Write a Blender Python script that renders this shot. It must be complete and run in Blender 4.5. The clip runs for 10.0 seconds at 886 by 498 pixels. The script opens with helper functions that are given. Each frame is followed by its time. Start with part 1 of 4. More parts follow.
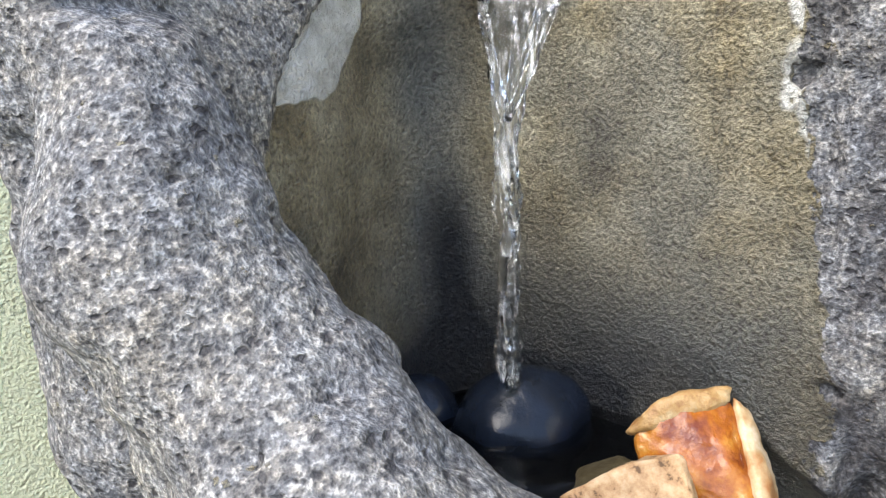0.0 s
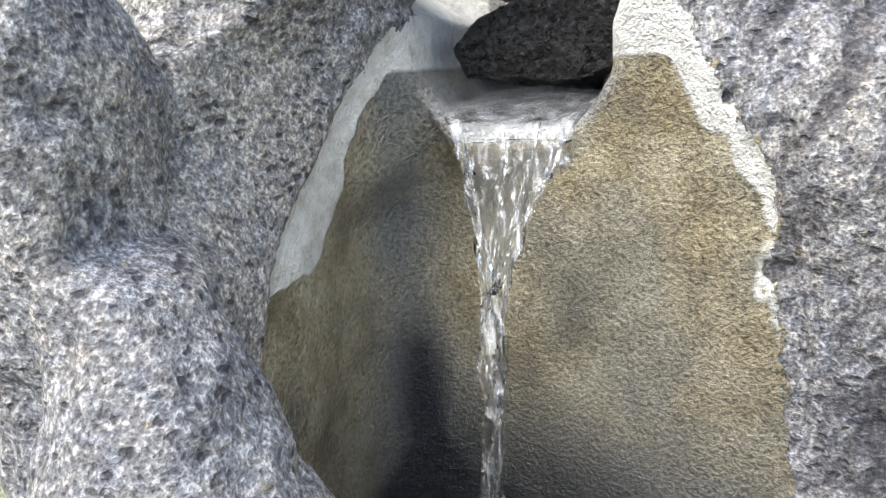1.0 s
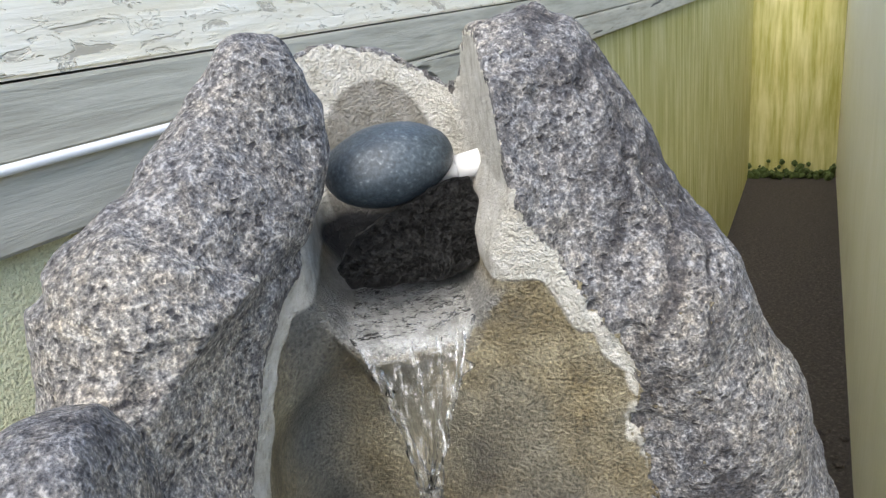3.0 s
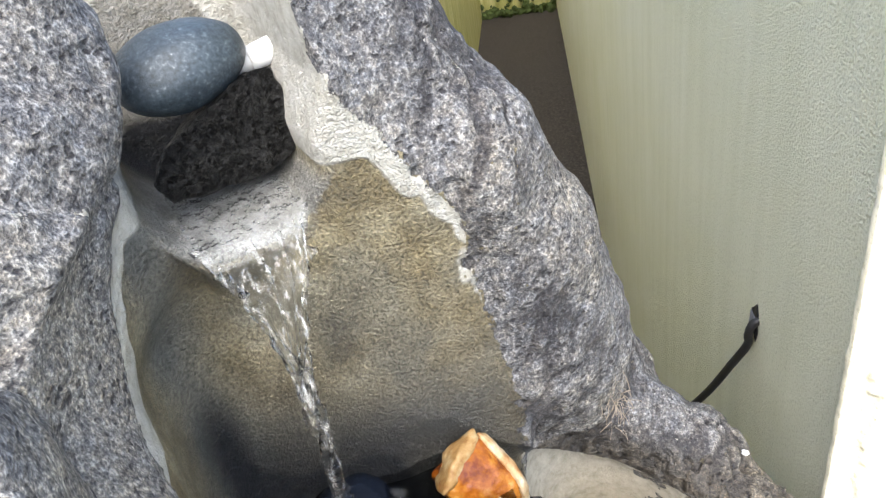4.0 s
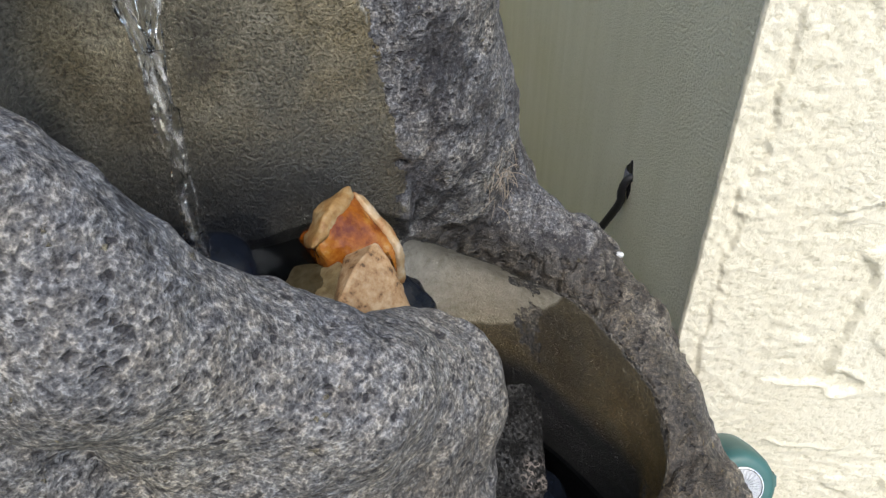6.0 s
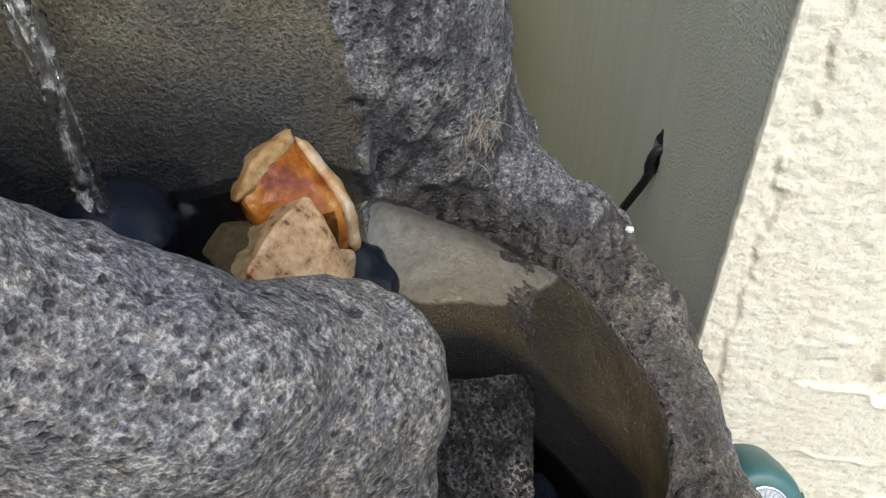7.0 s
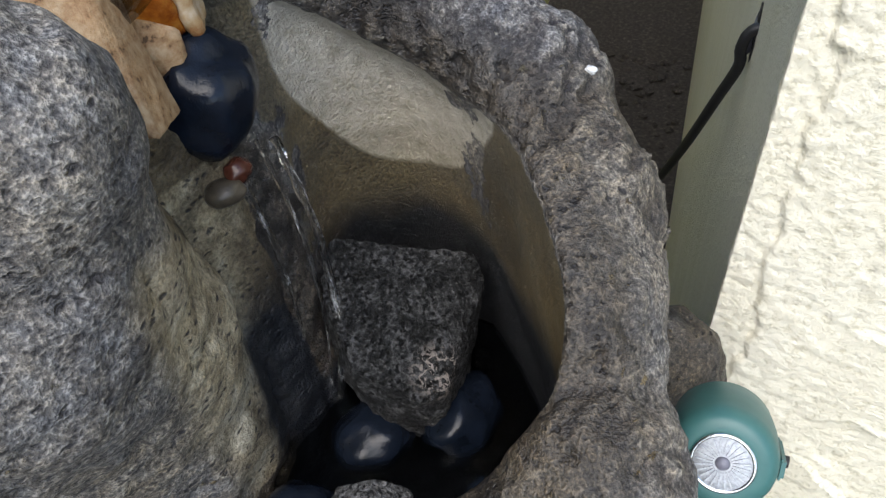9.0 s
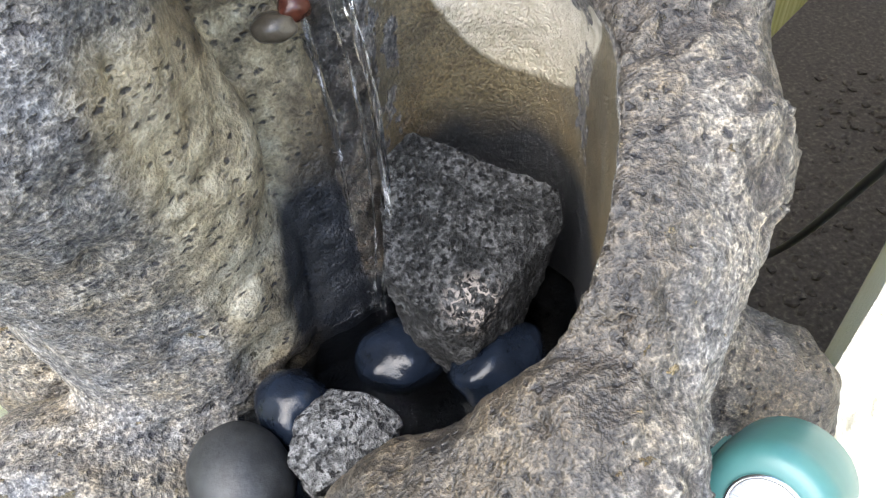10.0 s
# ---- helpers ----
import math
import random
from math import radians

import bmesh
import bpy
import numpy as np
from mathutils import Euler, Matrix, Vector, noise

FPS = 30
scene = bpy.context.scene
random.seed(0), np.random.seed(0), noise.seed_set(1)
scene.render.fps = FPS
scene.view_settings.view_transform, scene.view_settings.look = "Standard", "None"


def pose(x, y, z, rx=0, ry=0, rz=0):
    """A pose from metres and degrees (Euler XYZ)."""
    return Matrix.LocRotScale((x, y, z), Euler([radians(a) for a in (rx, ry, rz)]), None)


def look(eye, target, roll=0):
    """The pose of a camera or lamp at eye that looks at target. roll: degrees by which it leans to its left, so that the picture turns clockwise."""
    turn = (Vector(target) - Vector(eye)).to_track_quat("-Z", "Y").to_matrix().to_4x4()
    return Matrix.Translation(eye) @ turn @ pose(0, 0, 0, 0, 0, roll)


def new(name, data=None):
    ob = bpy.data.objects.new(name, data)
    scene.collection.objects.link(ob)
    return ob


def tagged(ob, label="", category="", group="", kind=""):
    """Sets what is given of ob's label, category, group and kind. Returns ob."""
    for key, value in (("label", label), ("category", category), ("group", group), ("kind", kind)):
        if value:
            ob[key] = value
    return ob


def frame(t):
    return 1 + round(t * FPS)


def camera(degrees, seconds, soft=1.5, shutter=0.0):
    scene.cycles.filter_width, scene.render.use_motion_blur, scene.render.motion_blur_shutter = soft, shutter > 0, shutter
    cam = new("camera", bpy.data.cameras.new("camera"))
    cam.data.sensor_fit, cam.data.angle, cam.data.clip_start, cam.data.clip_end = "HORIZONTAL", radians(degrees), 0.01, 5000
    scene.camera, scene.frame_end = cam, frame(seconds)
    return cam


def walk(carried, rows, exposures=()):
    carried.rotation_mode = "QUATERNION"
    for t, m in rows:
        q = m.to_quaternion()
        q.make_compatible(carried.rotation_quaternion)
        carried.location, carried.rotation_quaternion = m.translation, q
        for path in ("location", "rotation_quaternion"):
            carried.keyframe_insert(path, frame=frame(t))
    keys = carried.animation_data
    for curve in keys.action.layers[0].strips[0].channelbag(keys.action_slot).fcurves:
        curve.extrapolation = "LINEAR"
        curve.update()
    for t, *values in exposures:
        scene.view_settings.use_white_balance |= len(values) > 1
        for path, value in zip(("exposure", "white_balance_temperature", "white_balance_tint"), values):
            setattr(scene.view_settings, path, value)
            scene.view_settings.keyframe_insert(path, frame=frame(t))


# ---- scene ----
cam = camera(63.4, 10.0, 1.35)
METRES, EYE, TILT, LEAN, TURN = 0.8, 1.2133, -14.0, 4.5, 0.0
ROWS = [
    (0.0, 0.0, 0.0, 0.0, 0.0, 0.0, -0.0),
    (0.5, -0.0219, 0.0046, 0.0324, -2.9, 0.04, -0.05),
    (1.0, -0.0399, -0.0036, 0.0884, -6.93, 0.51, 0.7),
    (1.5, -0.0607, -0.0105, 0.1423, -12.8, 2.89, 0.99),
    (2.0, -0.0833, -0.0126, 0.1906, -17.06, 3.4, 1.94),
    (3.5, -0.1563, -0.0278, 0.265, -38.96, -13.32, 16.66),
    (4.0, -0.1755, -0.0224, 0.2699, -49.81, -21.02, 19.1),
    (4.5, -0.2194, -0.0005, 0.2377, -53.62, -25.95, 17.75),
    (5.0, -0.2452, 0.0161, 0.2017, -59.03, -26.5, 15.4),
    (5.5, -0.2363, 0.0075, 0.1665, -59.55, -27.55, 14.05),
    (6.0, -0.2172, 0.0082, 0.1225, -57.98, -27.99, 11.92),
    (7.5, -0.0784, 0.0141, 0.0259, -52.82, -29.38, 11.93),
    (8.0, -0.0455, 0.0005, -0.0109, -51.77, -30.13, 11.92),
    (8.5, -0.0065, -0.0302, -0.051, -46.1, -30.84, 12.38),
    (9.0, 0.0368, -0.0609, -0.0882, -37.47, -30.98, 11.24),
    (9.5, 0.0766, -0.0629, -0.1303, -23.78, -30.76, 9.44),
    (10.0, 0.1178, -0.0575, -0.1626, -17.07, -30.81, 4.53),
]
EXPOSURES = [(0.0, 1.78, 6530, 10), (1.0, 1.98, 6550, 10), (1.5, 1.74, 6750, 10), (2.0, 1.3, 7050, 10), (3.5, 1.6, 6650, 10), (4.0, 1.82, 6700, 10), (4.5, 1.52, 6900, 10), (5.0, 1.06, 6800, 10), (5.5, 0.82, 6700, 10), (7.5, 0.7, 6450, 10), (8.5, 0.62, 6450, 10), (9.0, 0.85, 6300, 10), (9.5, 2.08, 6250, 10), (10.0, 2.2, 6200, 10)]
# turns the fountain and the path about the basin so that the walls stand upright
PLUMB = Matrix.Translation((0.1, 0.25, 1.0)) @ Matrix.Rotation(radians(2.541), 4, Vector((-0.2478, -0.9688, 0))) @ Matrix.Translation((-0.1, -0.25, -1.0))
walk(cam, [(t, PLUMB @ pose(0, 0, EYE, TILT, LEAN, TURN) @ pose(METRES * x, METRES * y, METRES * z, 90 + pitch, roll, yaw)) for t, x, y, z, yaw, pitch, roll in ROWS], EXPOSURES)


# ---- light ----
world = bpy.data.worlds.new("sky")
scene.world = world
world.use_nodes = True
wn = world.node_tree.nodes
sky = wn.new("ShaderNodeTexSky")
sky.sky_type, sky.sun_disc = "NISHITA", False
sky.sun_elevation, sky.sun_rotation = radians(51), radians(232.8)
sky.air_density, sky.dust_density = 1.0, 1.5
wn["Background"].inputs["Strength"].default_value = 0.16
world.node_tree.links.new(sky.outputs[0], wn["Background"].inputs["Color"])
sun = new("sun", bpy.data.lights.new("sun", "SUN"))
sun.data.energy, sun.data.angle, sun.data.color = 1.65, radians(58), (1.0, 0.95, 0.86)
sun.matrix_world = look((-2.7, -2.05, 4.3), (0, 0, 0))


# ---- materials ----
def material(name):
    """A fresh principled material: its nodes, links and shader."""
    m = bpy.data.materials.new(name)
    m.use_nodes = True
    return m, m.node_tree.nodes, m.node_tree.links, m.node_tree.nodes["Principled BSDF"]


def tex_noise(nodes, links, vec, scale, detail=4.0, rough=0.6, dist=0.0):
    n = nodes.new("ShaderNodeTexNoise")
    n.inputs["Scale"].default_value, n.inputs["Detail"].default_value = scale, detail
    n.inputs["Roughness"].default_value, n.inputs["Distortion"].default_value = rough, dist
    links.new(vec, n.inputs["Vector"])
    return n.outputs["Fac"]


def tex_cell(nodes, links, vec, scale, feature="F1"):
    n = nodes.new("ShaderNodeTexVoronoi")
    n.feature = feature
    n.inputs["Scale"].default_value = scale
    links.new(vec, n.inputs["Vector"])
    return n.outputs["Distance"]


def ramp(nodes, links, fac, stops):
    n = nodes.new("ShaderNodeValToRGB")
    while len(n.color_ramp.elements) < len(stops):
        n.color_ramp.elements.new(0.5)
    for e, (p, c) in zip(n.color_ramp.elements, stops):
        e.position = p
        e.color = (*c, 1) if len(c) == 3 else (c[0], c[0], c[0], 1)
    links.new(fac, n.inputs["Fac"])
    return n.outputs["Color"]


def mix(nodes, links, fac, a, b, kind="MIX"):
    n = nodes.new("ShaderNodeMix")
    n.data_type, n.blend_type = "RGBA", kind
    for sock, v in ((n.inputs["Factor"], fac), (n.inputs["A"], a), (n.inputs["B"], b)):
        if isinstance(v, (int, float)):
            sock.default_value = v if sock.name == "Factor" else (v, v, v, 1)
        elif isinstance(v, tuple):
            sock.default_value = (*v, 1)
        else:
            links.new(v, sock)
    return n.outputs["Result"]


def calc(nodes, links, op, a, b=0.0, c=0.0):
    n = nodes.new("ShaderNodeMath")
    n.operation = op
    for sock, v in zip(n.inputs, (a, b, c)):
        if isinstance(v, (int, float)):
            sock.default_value = v
        else:
            links.new(v, sock)
    return n.outputs[0]


def bump(nodes, links, height, strength, distance, normal=None):
    n = nodes.new("ShaderNodeBump")
    n.inputs["Strength"].default_value, n.inputs["Distance"].default_value = strength, distance
    links.new(height, n.inputs["Height"])
    if normal:
        links.new(normal, n.inputs["Normal"])
    return n.outputs["Normal"]


def coords(nodes):
    return nodes.new("ShaderNodeTexCoord").outputs["Object"]


def attribute(nodes, name):
    n = nodes.new("ShaderNodeAttribute")
    n.attribute_name = name
    return n.outputs["Fac"]


def make_fountain_stone():
    m, n, l, s = material("grey_basalt_and_cut_face")
    v = coords(n)
    # rough outside: grey vesicular basalt
    big = tex_noise(n, l, v, 9, 5, 0.62)
    clump = tex_noise(n, l, v, 120, 3, 0.6)
    grain = tex_noise(n, l, v, 380, 2, 0.6)
    fine = tex_noise(n, l, v, 820, 2, 0.6)
    slant = n.new("ShaderNodeMapping")
    slant.inputs["Rotation"].default_value = (radians(15), radians(35), radians(20))
    slant.inputs["Scale"].default_value = (1.0, 0.8, 1.7)
    warp = n.new("ShaderNodeVectorMath")
    warp.operation = "MULTIPLY_ADD"
    shake = n.new("ShaderNodeTexNoise")
    shake.inputs["Scale"].default_value = 260
    l.new(v, shake.inputs["Vector"])
    l.new(shake.outputs["Color"], warp.inputs[0])
    warp.inputs[1].default_value = (0.005, 0.005, 0.005)
    l.new(v, warp.inputs[2])
    l.new(warp.outputs[0], slant.inputs["Vector"])
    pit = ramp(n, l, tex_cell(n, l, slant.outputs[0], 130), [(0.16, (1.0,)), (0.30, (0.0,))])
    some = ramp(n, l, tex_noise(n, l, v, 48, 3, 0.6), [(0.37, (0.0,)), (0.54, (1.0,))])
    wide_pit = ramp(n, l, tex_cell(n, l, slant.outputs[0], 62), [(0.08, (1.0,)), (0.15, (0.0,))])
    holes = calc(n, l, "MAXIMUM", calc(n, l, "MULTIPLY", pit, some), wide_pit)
    g = calc(n, l, "ADD", calc(n, l, "MULTIPLY", grain, 0.44), calc(n, l, "ADD", calc(n, l, "MULTIPLY", clump, 0.22), calc(n, l, "MULTIPLY", fine, 0.34)))
    base = ramp(n, l, g, [(0.39, (0.034, 0.034, 0.038)), (0.455, (0.096, 0.096, 0.100)), (0.53, (0.180, 0.178, 0.178)), (0.595, (0.37, 0.366, 0.356))])
    tone = ramp(n, l, big, [(0.34, (0.68, 0.69, 0.72)), (0.46, (0.86, 0.865, 0.88)), (0.54, (1.0, 0.975, 0.93)), (0.66, (1.24, 1.18, 1.05))])
    rough_col = mix(n, l, 1.0, base, tone, "MULTIPLY")
    tinge = ramp(n, l, tex_noise(n, l, v, 150, 3, 0.7), [(0.40, (0.95, 0.98, 1.03)), (0.50, (1.0, 1.0, 1.0)), (0.62, (1.05, 1.01, 0.95))])
    rough_col = mix(n, l, 1.0, rough_col, tinge, "MULTIPLY")
    tilt = n.new("ShaderNodeMapping")
    tilt.inputs["Rotation"].default_value = (radians(20), radians(38), radians(25))
    tilt.inputs["Scale"].default_value = (30, 50, 110)
    l.new(v, tilt.inputs["Vector"])
    strata = tex_noise(n, l, tilt.outputs[0], 1.0, 5, 0.65)
    rough_col = mix(n, l, 1.0, rough_col, ramp(n, l, strata, [(0.36, (0.86, 0.86, 0.87)), (0.48, (0.99, 0.99, 0.99)), (0.62, (1.07, 1.07, 1.06))]), "MULTIPLY")
    stain = ramp(n, l, tex_noise(n, l, v, 15, 7, 0.68), [(0.55, (0.0,)), (0.66, (0.55,))])
    rough_col = mix(n, l, stain, rough_col, mix(n, l, 1.0, rough_col, (0.30, 0.31, 0.36), "MULTIPLY"))
    earth = calc(n, l, "MULTIPLY", attribute(n, "earth"), ramp(n, l, tex_noise(n, l, v, 17, 4, 0.6), [(0.38, (0.25,)), (0.60, (1.0,))]))
    rough_col = mix(n, l, earth, rough_col, mix(n, l, 1.0, rough_col, (1.15, 1.03, 0.83), "MULTIPLY"))
    # shade in the crevices painted into the colour, darkest where they are deepest
    crevice_shade = ramp(n, l, calc(n, l, "ADD", attribute(n, "crevice_shade"), calc(n, l, "MULTIPLY", calc(n, l, "SUBTRACT", clump, 0.5), 0.8)), [(0.16, (0.0,)), (0.55, (0.9,))])
    rough_col = mix(n, l, crevice_shade, rough_col, mix(n, l, 1.0, rough_col, (0.28, 0.27, 0.29), "MULTIPLY"))
    rough_col = mix(n, l, calc(n, l, "MULTIPLY", attribute(n, "silt"), 0.9), rough_col, mix(n, l, 1.0, ramp(n, l, tex_noise(n, l, v, 30, 5, 0.65), [(0.35, (0.15, 0.118, 0.070)), (0.52, (0.35, 0.295, 0.19)), (0.68, (0.49, 0.44, 0.33))]), ramp(n, l, g, [(0.40, (0.62, 0.61, 0.60)), (0.60, (1.25, 1.24, 1.22))]), "MULTIPLY"))
    # pits filled with near-black, their inner shade put into the colour
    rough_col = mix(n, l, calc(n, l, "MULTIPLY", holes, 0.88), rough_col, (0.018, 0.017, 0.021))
    # cut face: pale cement-like stone, brown where the water keeps it wet
    speck = tex_noise(n, l, v, 480, 3, 0.7)
    blot = tex_noise(n, l, v, 24, 5, 0.62)
    dry = ramp(n, l, tex_noise(n, l, v, 110, 5, 0.65), [(0.32, (0.42, 0.405, 0.35)), (0.5, (0.56, 0.55, 0.50)), (0.68, (0.65, 0.64, 0.605))])
    wet = ramp(n, l, blot, [(0.30, (0.072, 0.056, 0.031)), (0.46, (0.150, 0.126, 0.077)), (0.60, (0.222, 0.196, 0.134)), (0.74, (0.31, 0.284, 0.215))])
    wet = mix(n, l, ramp(n, l, tex_noise(n, l, v, 11, 3), [(0.46, (0.0,)), (0.62, (0.5,))]), wet, (0.085, 0.092, 0.09))
    grit = ramp(n, l, speck, [(0.36, (0.48, 0.47, 0.46)), (0.47, (0.92, 0.92, 0.91)), (0.55, (1.06, 1.06, 1.05)), (0.66, (1.50, 1.48, 1.43))])
    wet = mix(n, l, 1.0, wet, grit, "MULTIPLY")
    # sky reflected in the wet valley, painted as blue-grey; the low face is blue-grey too
    wet = mix(n, l, calc(n, l, "MULTIPLY", calc(n, l, "MINIMUM", attribute(n, "blue_sheen"), 1.0), 0.62), wet, mix(n, l, 1.0, (0.092, 0.105, 0.114), grit, "MULTIPLY"))
    wet = mix(n, l, attribute(n, "drier"), wet, mix(n, l, 1.0, wet, (1.52, 1.51, 1.45), "MULTIPLY"))
    wetness = calc(n, l, "ADD", attribute(n, "wet"), calc(n, l, "MULTIPLY", calc(n, l, "SUBTRACT", tex_noise(n, l, v, 60, 4), 0.5), 0.35))
    wet_mask = ramp(n, l, wetness, [(0.38, (0.0,)), (0.62, (1.0,))])
    # real damp round the water and in the niche, painted shade on the ridge
    damp_shade = ramp(n, l, attribute(n, "damp_shade"), [(0.15, (0.0,)), (0.8, (0.9,))])
    dry = mix(n, l, damp_shade, dry, mix(n, l, 1.0, dry, (0.42, 0.41, 0.40), "MULTIPLY"))
    dry = mix(n, l, attribute(n, "earth"), dry, mix(n, l, 1.0, dry, (0.80, 0.70, 0.53), "MULTIPLY"))
    wet = mix(n, l, attribute(n, "earth"), wet, mix(n, l, 1.0, wet, (1.0, 0.84, 0.58), "MULTIPLY"))
    cut_col = mix(n, l, wet_mask, dry, wet)
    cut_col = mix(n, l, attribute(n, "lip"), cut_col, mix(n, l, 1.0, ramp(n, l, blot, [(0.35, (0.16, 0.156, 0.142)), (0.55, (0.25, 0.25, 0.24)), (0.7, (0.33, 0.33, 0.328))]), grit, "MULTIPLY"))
    # near-black painted in for the shade of the basins and the pocket
    depth_shade = ramp(n, l, calc(n, l, "ADD", attribute(n, "depth_shade"), calc(n, l, "MULTIPLY", calc(n, l, "SUBTRACT", blot, 0.5), 0.7)), [(0.2, (0.0,)), (0.75, (0.97,))])
    cut = calc(n, l, "ADD", attribute(n, "cut"), calc(n, l, "MULTIPLY", calc(n, l, "SUBTRACT", tex_noise(n, l, v, 160, 4), 0.5), 1.7))
    cut_mask = ramp(n, l, cut, [(0.46, (0.0,)), (0.54, (1.0,))])
    rough_col = mix(n, l, damp_shade, rough_col, mix(n, l, 1.0, rough_col, (0.29, 0.255, 0.21), "MULTIPLY"))
    l.new(mix(n, l, depth_shade, mix(n, l, cut_mask, rough_col, cut_col), (0.006, 0.008, 0.012)), s.inputs["Base Color"])
    gloss = mix(n, l, wet_mask, 0.9, mix(n, l, depth_shade, 0.42, 0.34))
    gloss = mix(n, l, cut_mask, mix(n, l, damp_shade, 0.88, 0.45), gloss)
    l.new(gloss, s.inputs["Roughness"])
    h_rough = calc(n, l, "SUBTRACT", calc(n, l, "ADD", g, calc(n, l, "ADD", calc(n, l, "MULTIPLY", clump, 0.35), calc(n, l, "MULTIPLY", strata, 0.06))), calc(n, l, "MULTIPLY", holes, 0.40))
    h_cut = calc(n, l, "ADD", calc(n, l, "MULTIPLY", speck, 0.75), calc(n, l, "MULTIPLY", tex_noise(n, l, v, 240, 4, 0.65), 0.50))
    h_cut = calc(n, l, "ADD", h_cut, calc(n, l, "MULTIPLY", calc(n, l, "SUBTRACT", 1.0, wet_mask), calc(n, l, "MULTIPLY", tex_noise(n, l, v, 170, 4, 0.65), 0.7)))
    hh = mix(n, l, cut_mask, calc(n, l, "MULTIPLY", h_rough, 0.72), calc(n, l, "MULTIPLY", h_cut, 1.35))
    l.new(bump(n, l, hh, 0.9, 0.0048), s.inputs["Normal"])
    return m


def make_plain(name, stops, scale=40, rough=0.6, bump_mm=0.3, metallic=0.0, spec=0.5, scale2=None):
    m, n, l, s = material(name)
    v = coords(n)
    f = tex_noise(n, l, v, scale, 5, 0.65)
    col = ramp(n, l, f, stops)
    if scale2:
        col = mix(n, l, 1.0, col, ramp(n, l, tex_noise(n, l, v, scale2, 4), [(0.3, (0.72, 0.72, 0.72)), (0.7, (1.15, 1.15, 1.12))]), "MULTIPLY")
    l.new(col, s.inputs["Base Color"])
    s.inputs["Roughness"].default_value, s.inputs["Metallic"].default_value = rough, metallic
    s.inputs["Specular IOR Level"].default_value = spec
    if bump_mm:
        l.new(bump(n, l, tex_noise(n, l, v, scale * 3, 4, 0.7), 0.6, bump_mm / 1000), s.inputs["Normal"])
    return m


def make_lava(name, dark, mid, light, rough, spot=None):
    """Porous lava: pale grains between deep irregular pores, their shade coloured near-black."""
    m, n, l, s = material(name)
    v = coords(n)
    a, b = tex_noise(n, l, v, 320, 4, 0.7), tex_noise(n, l, v, 60, 3, 0.6)
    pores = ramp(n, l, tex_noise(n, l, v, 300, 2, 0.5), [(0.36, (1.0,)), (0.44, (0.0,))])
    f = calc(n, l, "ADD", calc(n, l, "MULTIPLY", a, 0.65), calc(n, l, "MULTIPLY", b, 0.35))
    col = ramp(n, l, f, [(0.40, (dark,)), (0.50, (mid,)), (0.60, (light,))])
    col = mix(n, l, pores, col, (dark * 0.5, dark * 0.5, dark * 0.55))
    if spot:
        # a patch of pale crusty lichen: flakes within a hand's breadth of one place
        far = n.new("ShaderNodeVectorMath")
        far.operation = "DISTANCE"
        l.new(v, far.inputs[0])
        far.inputs[1].default_value = spot[:3]
        near = ramp(n, l, calc(n, l, "DIVIDE", far.outputs["Value"], spot[3]), [(0.5, (1.0,)), (1.0, (0.0,))])
        flake = ramp(n, l, tex_noise(n, l, v, 210, 3, 0.6, 1.2), [(0.50, (0.0,)), (0.56, (1.0,))])
        col = mix(n, l, calc(n, l, "MULTIPLY", near, flake), col, (0.34, 0.30, 0.27))
    l.new(col, s.inputs["Base Color"])
    s.inputs["Roughness"].default_value, s.inputs["Specular IOR Level"].default_value = rough, 0.3
    l.new(bump(n, l, calc(n, l, "SUBTRACT", f, calc(n, l, "MULTIPLY", pores, 0.3)), 1.0, 0.009), s.inputs["Normal"])
    return m


def make_water(tint=(0.96, 0.98, 1.0), falling=False, ripple=1.0, sky_veil=0.0):
    m, n, l, s = material("clear_running_water")
    s.inputs["Base Color"].default_value = (*tint, 1)
    s.inputs["Roughness"].default_value = 0.02
    s.inputs["IOR"].default_value = 1.33
    s.inputs["Transmission Weight"].default_value = 1.0
    v = coords(n)
    if falling:
        s.inputs["IOR"].default_value = 1.22
        mp = n.new("ShaderNodeMapping")
        mp.inputs["Scale"].default_value = (260, 260, 22)
        l.new(v, mp.inputs["Vector"])
        l.new(bump(n, l, tex_noise(n, l, mp.outputs[0], 1.0, 3), 0.9, 0.004), s.inputs["Normal"])
        # air drawn into the stream turns it white in streaks
        l.new(ramp(n, l, tex_noise(n, l, mp.outputs[0], 1.3, 4, 0.6), [(0.57, (1.0,)), (0.78, (0.45,))]), s.inputs["Transmission Weight"])
    else:
        if ripple > 0.5:
            s.inputs["IOR"].default_value = 1.07
        l.new(bump(n, l, tex_noise(n, l, v, 90 if ripple > 0.5 else 35, 3 if ripple > 0.5 else 1), ripple, 0.006), s.inputs["Normal"])
        if sky_veil:
            # whitish veil stands in for the reflected sky, and for fine bubbles
            l.new(ramp(n, l, tex_noise(n, l, v, 110, 3, 0.6), [(0.36, (1.0,)), (0.62, (1 - sky_veil,))]), s.inputs["Transmission Weight"])
    return m


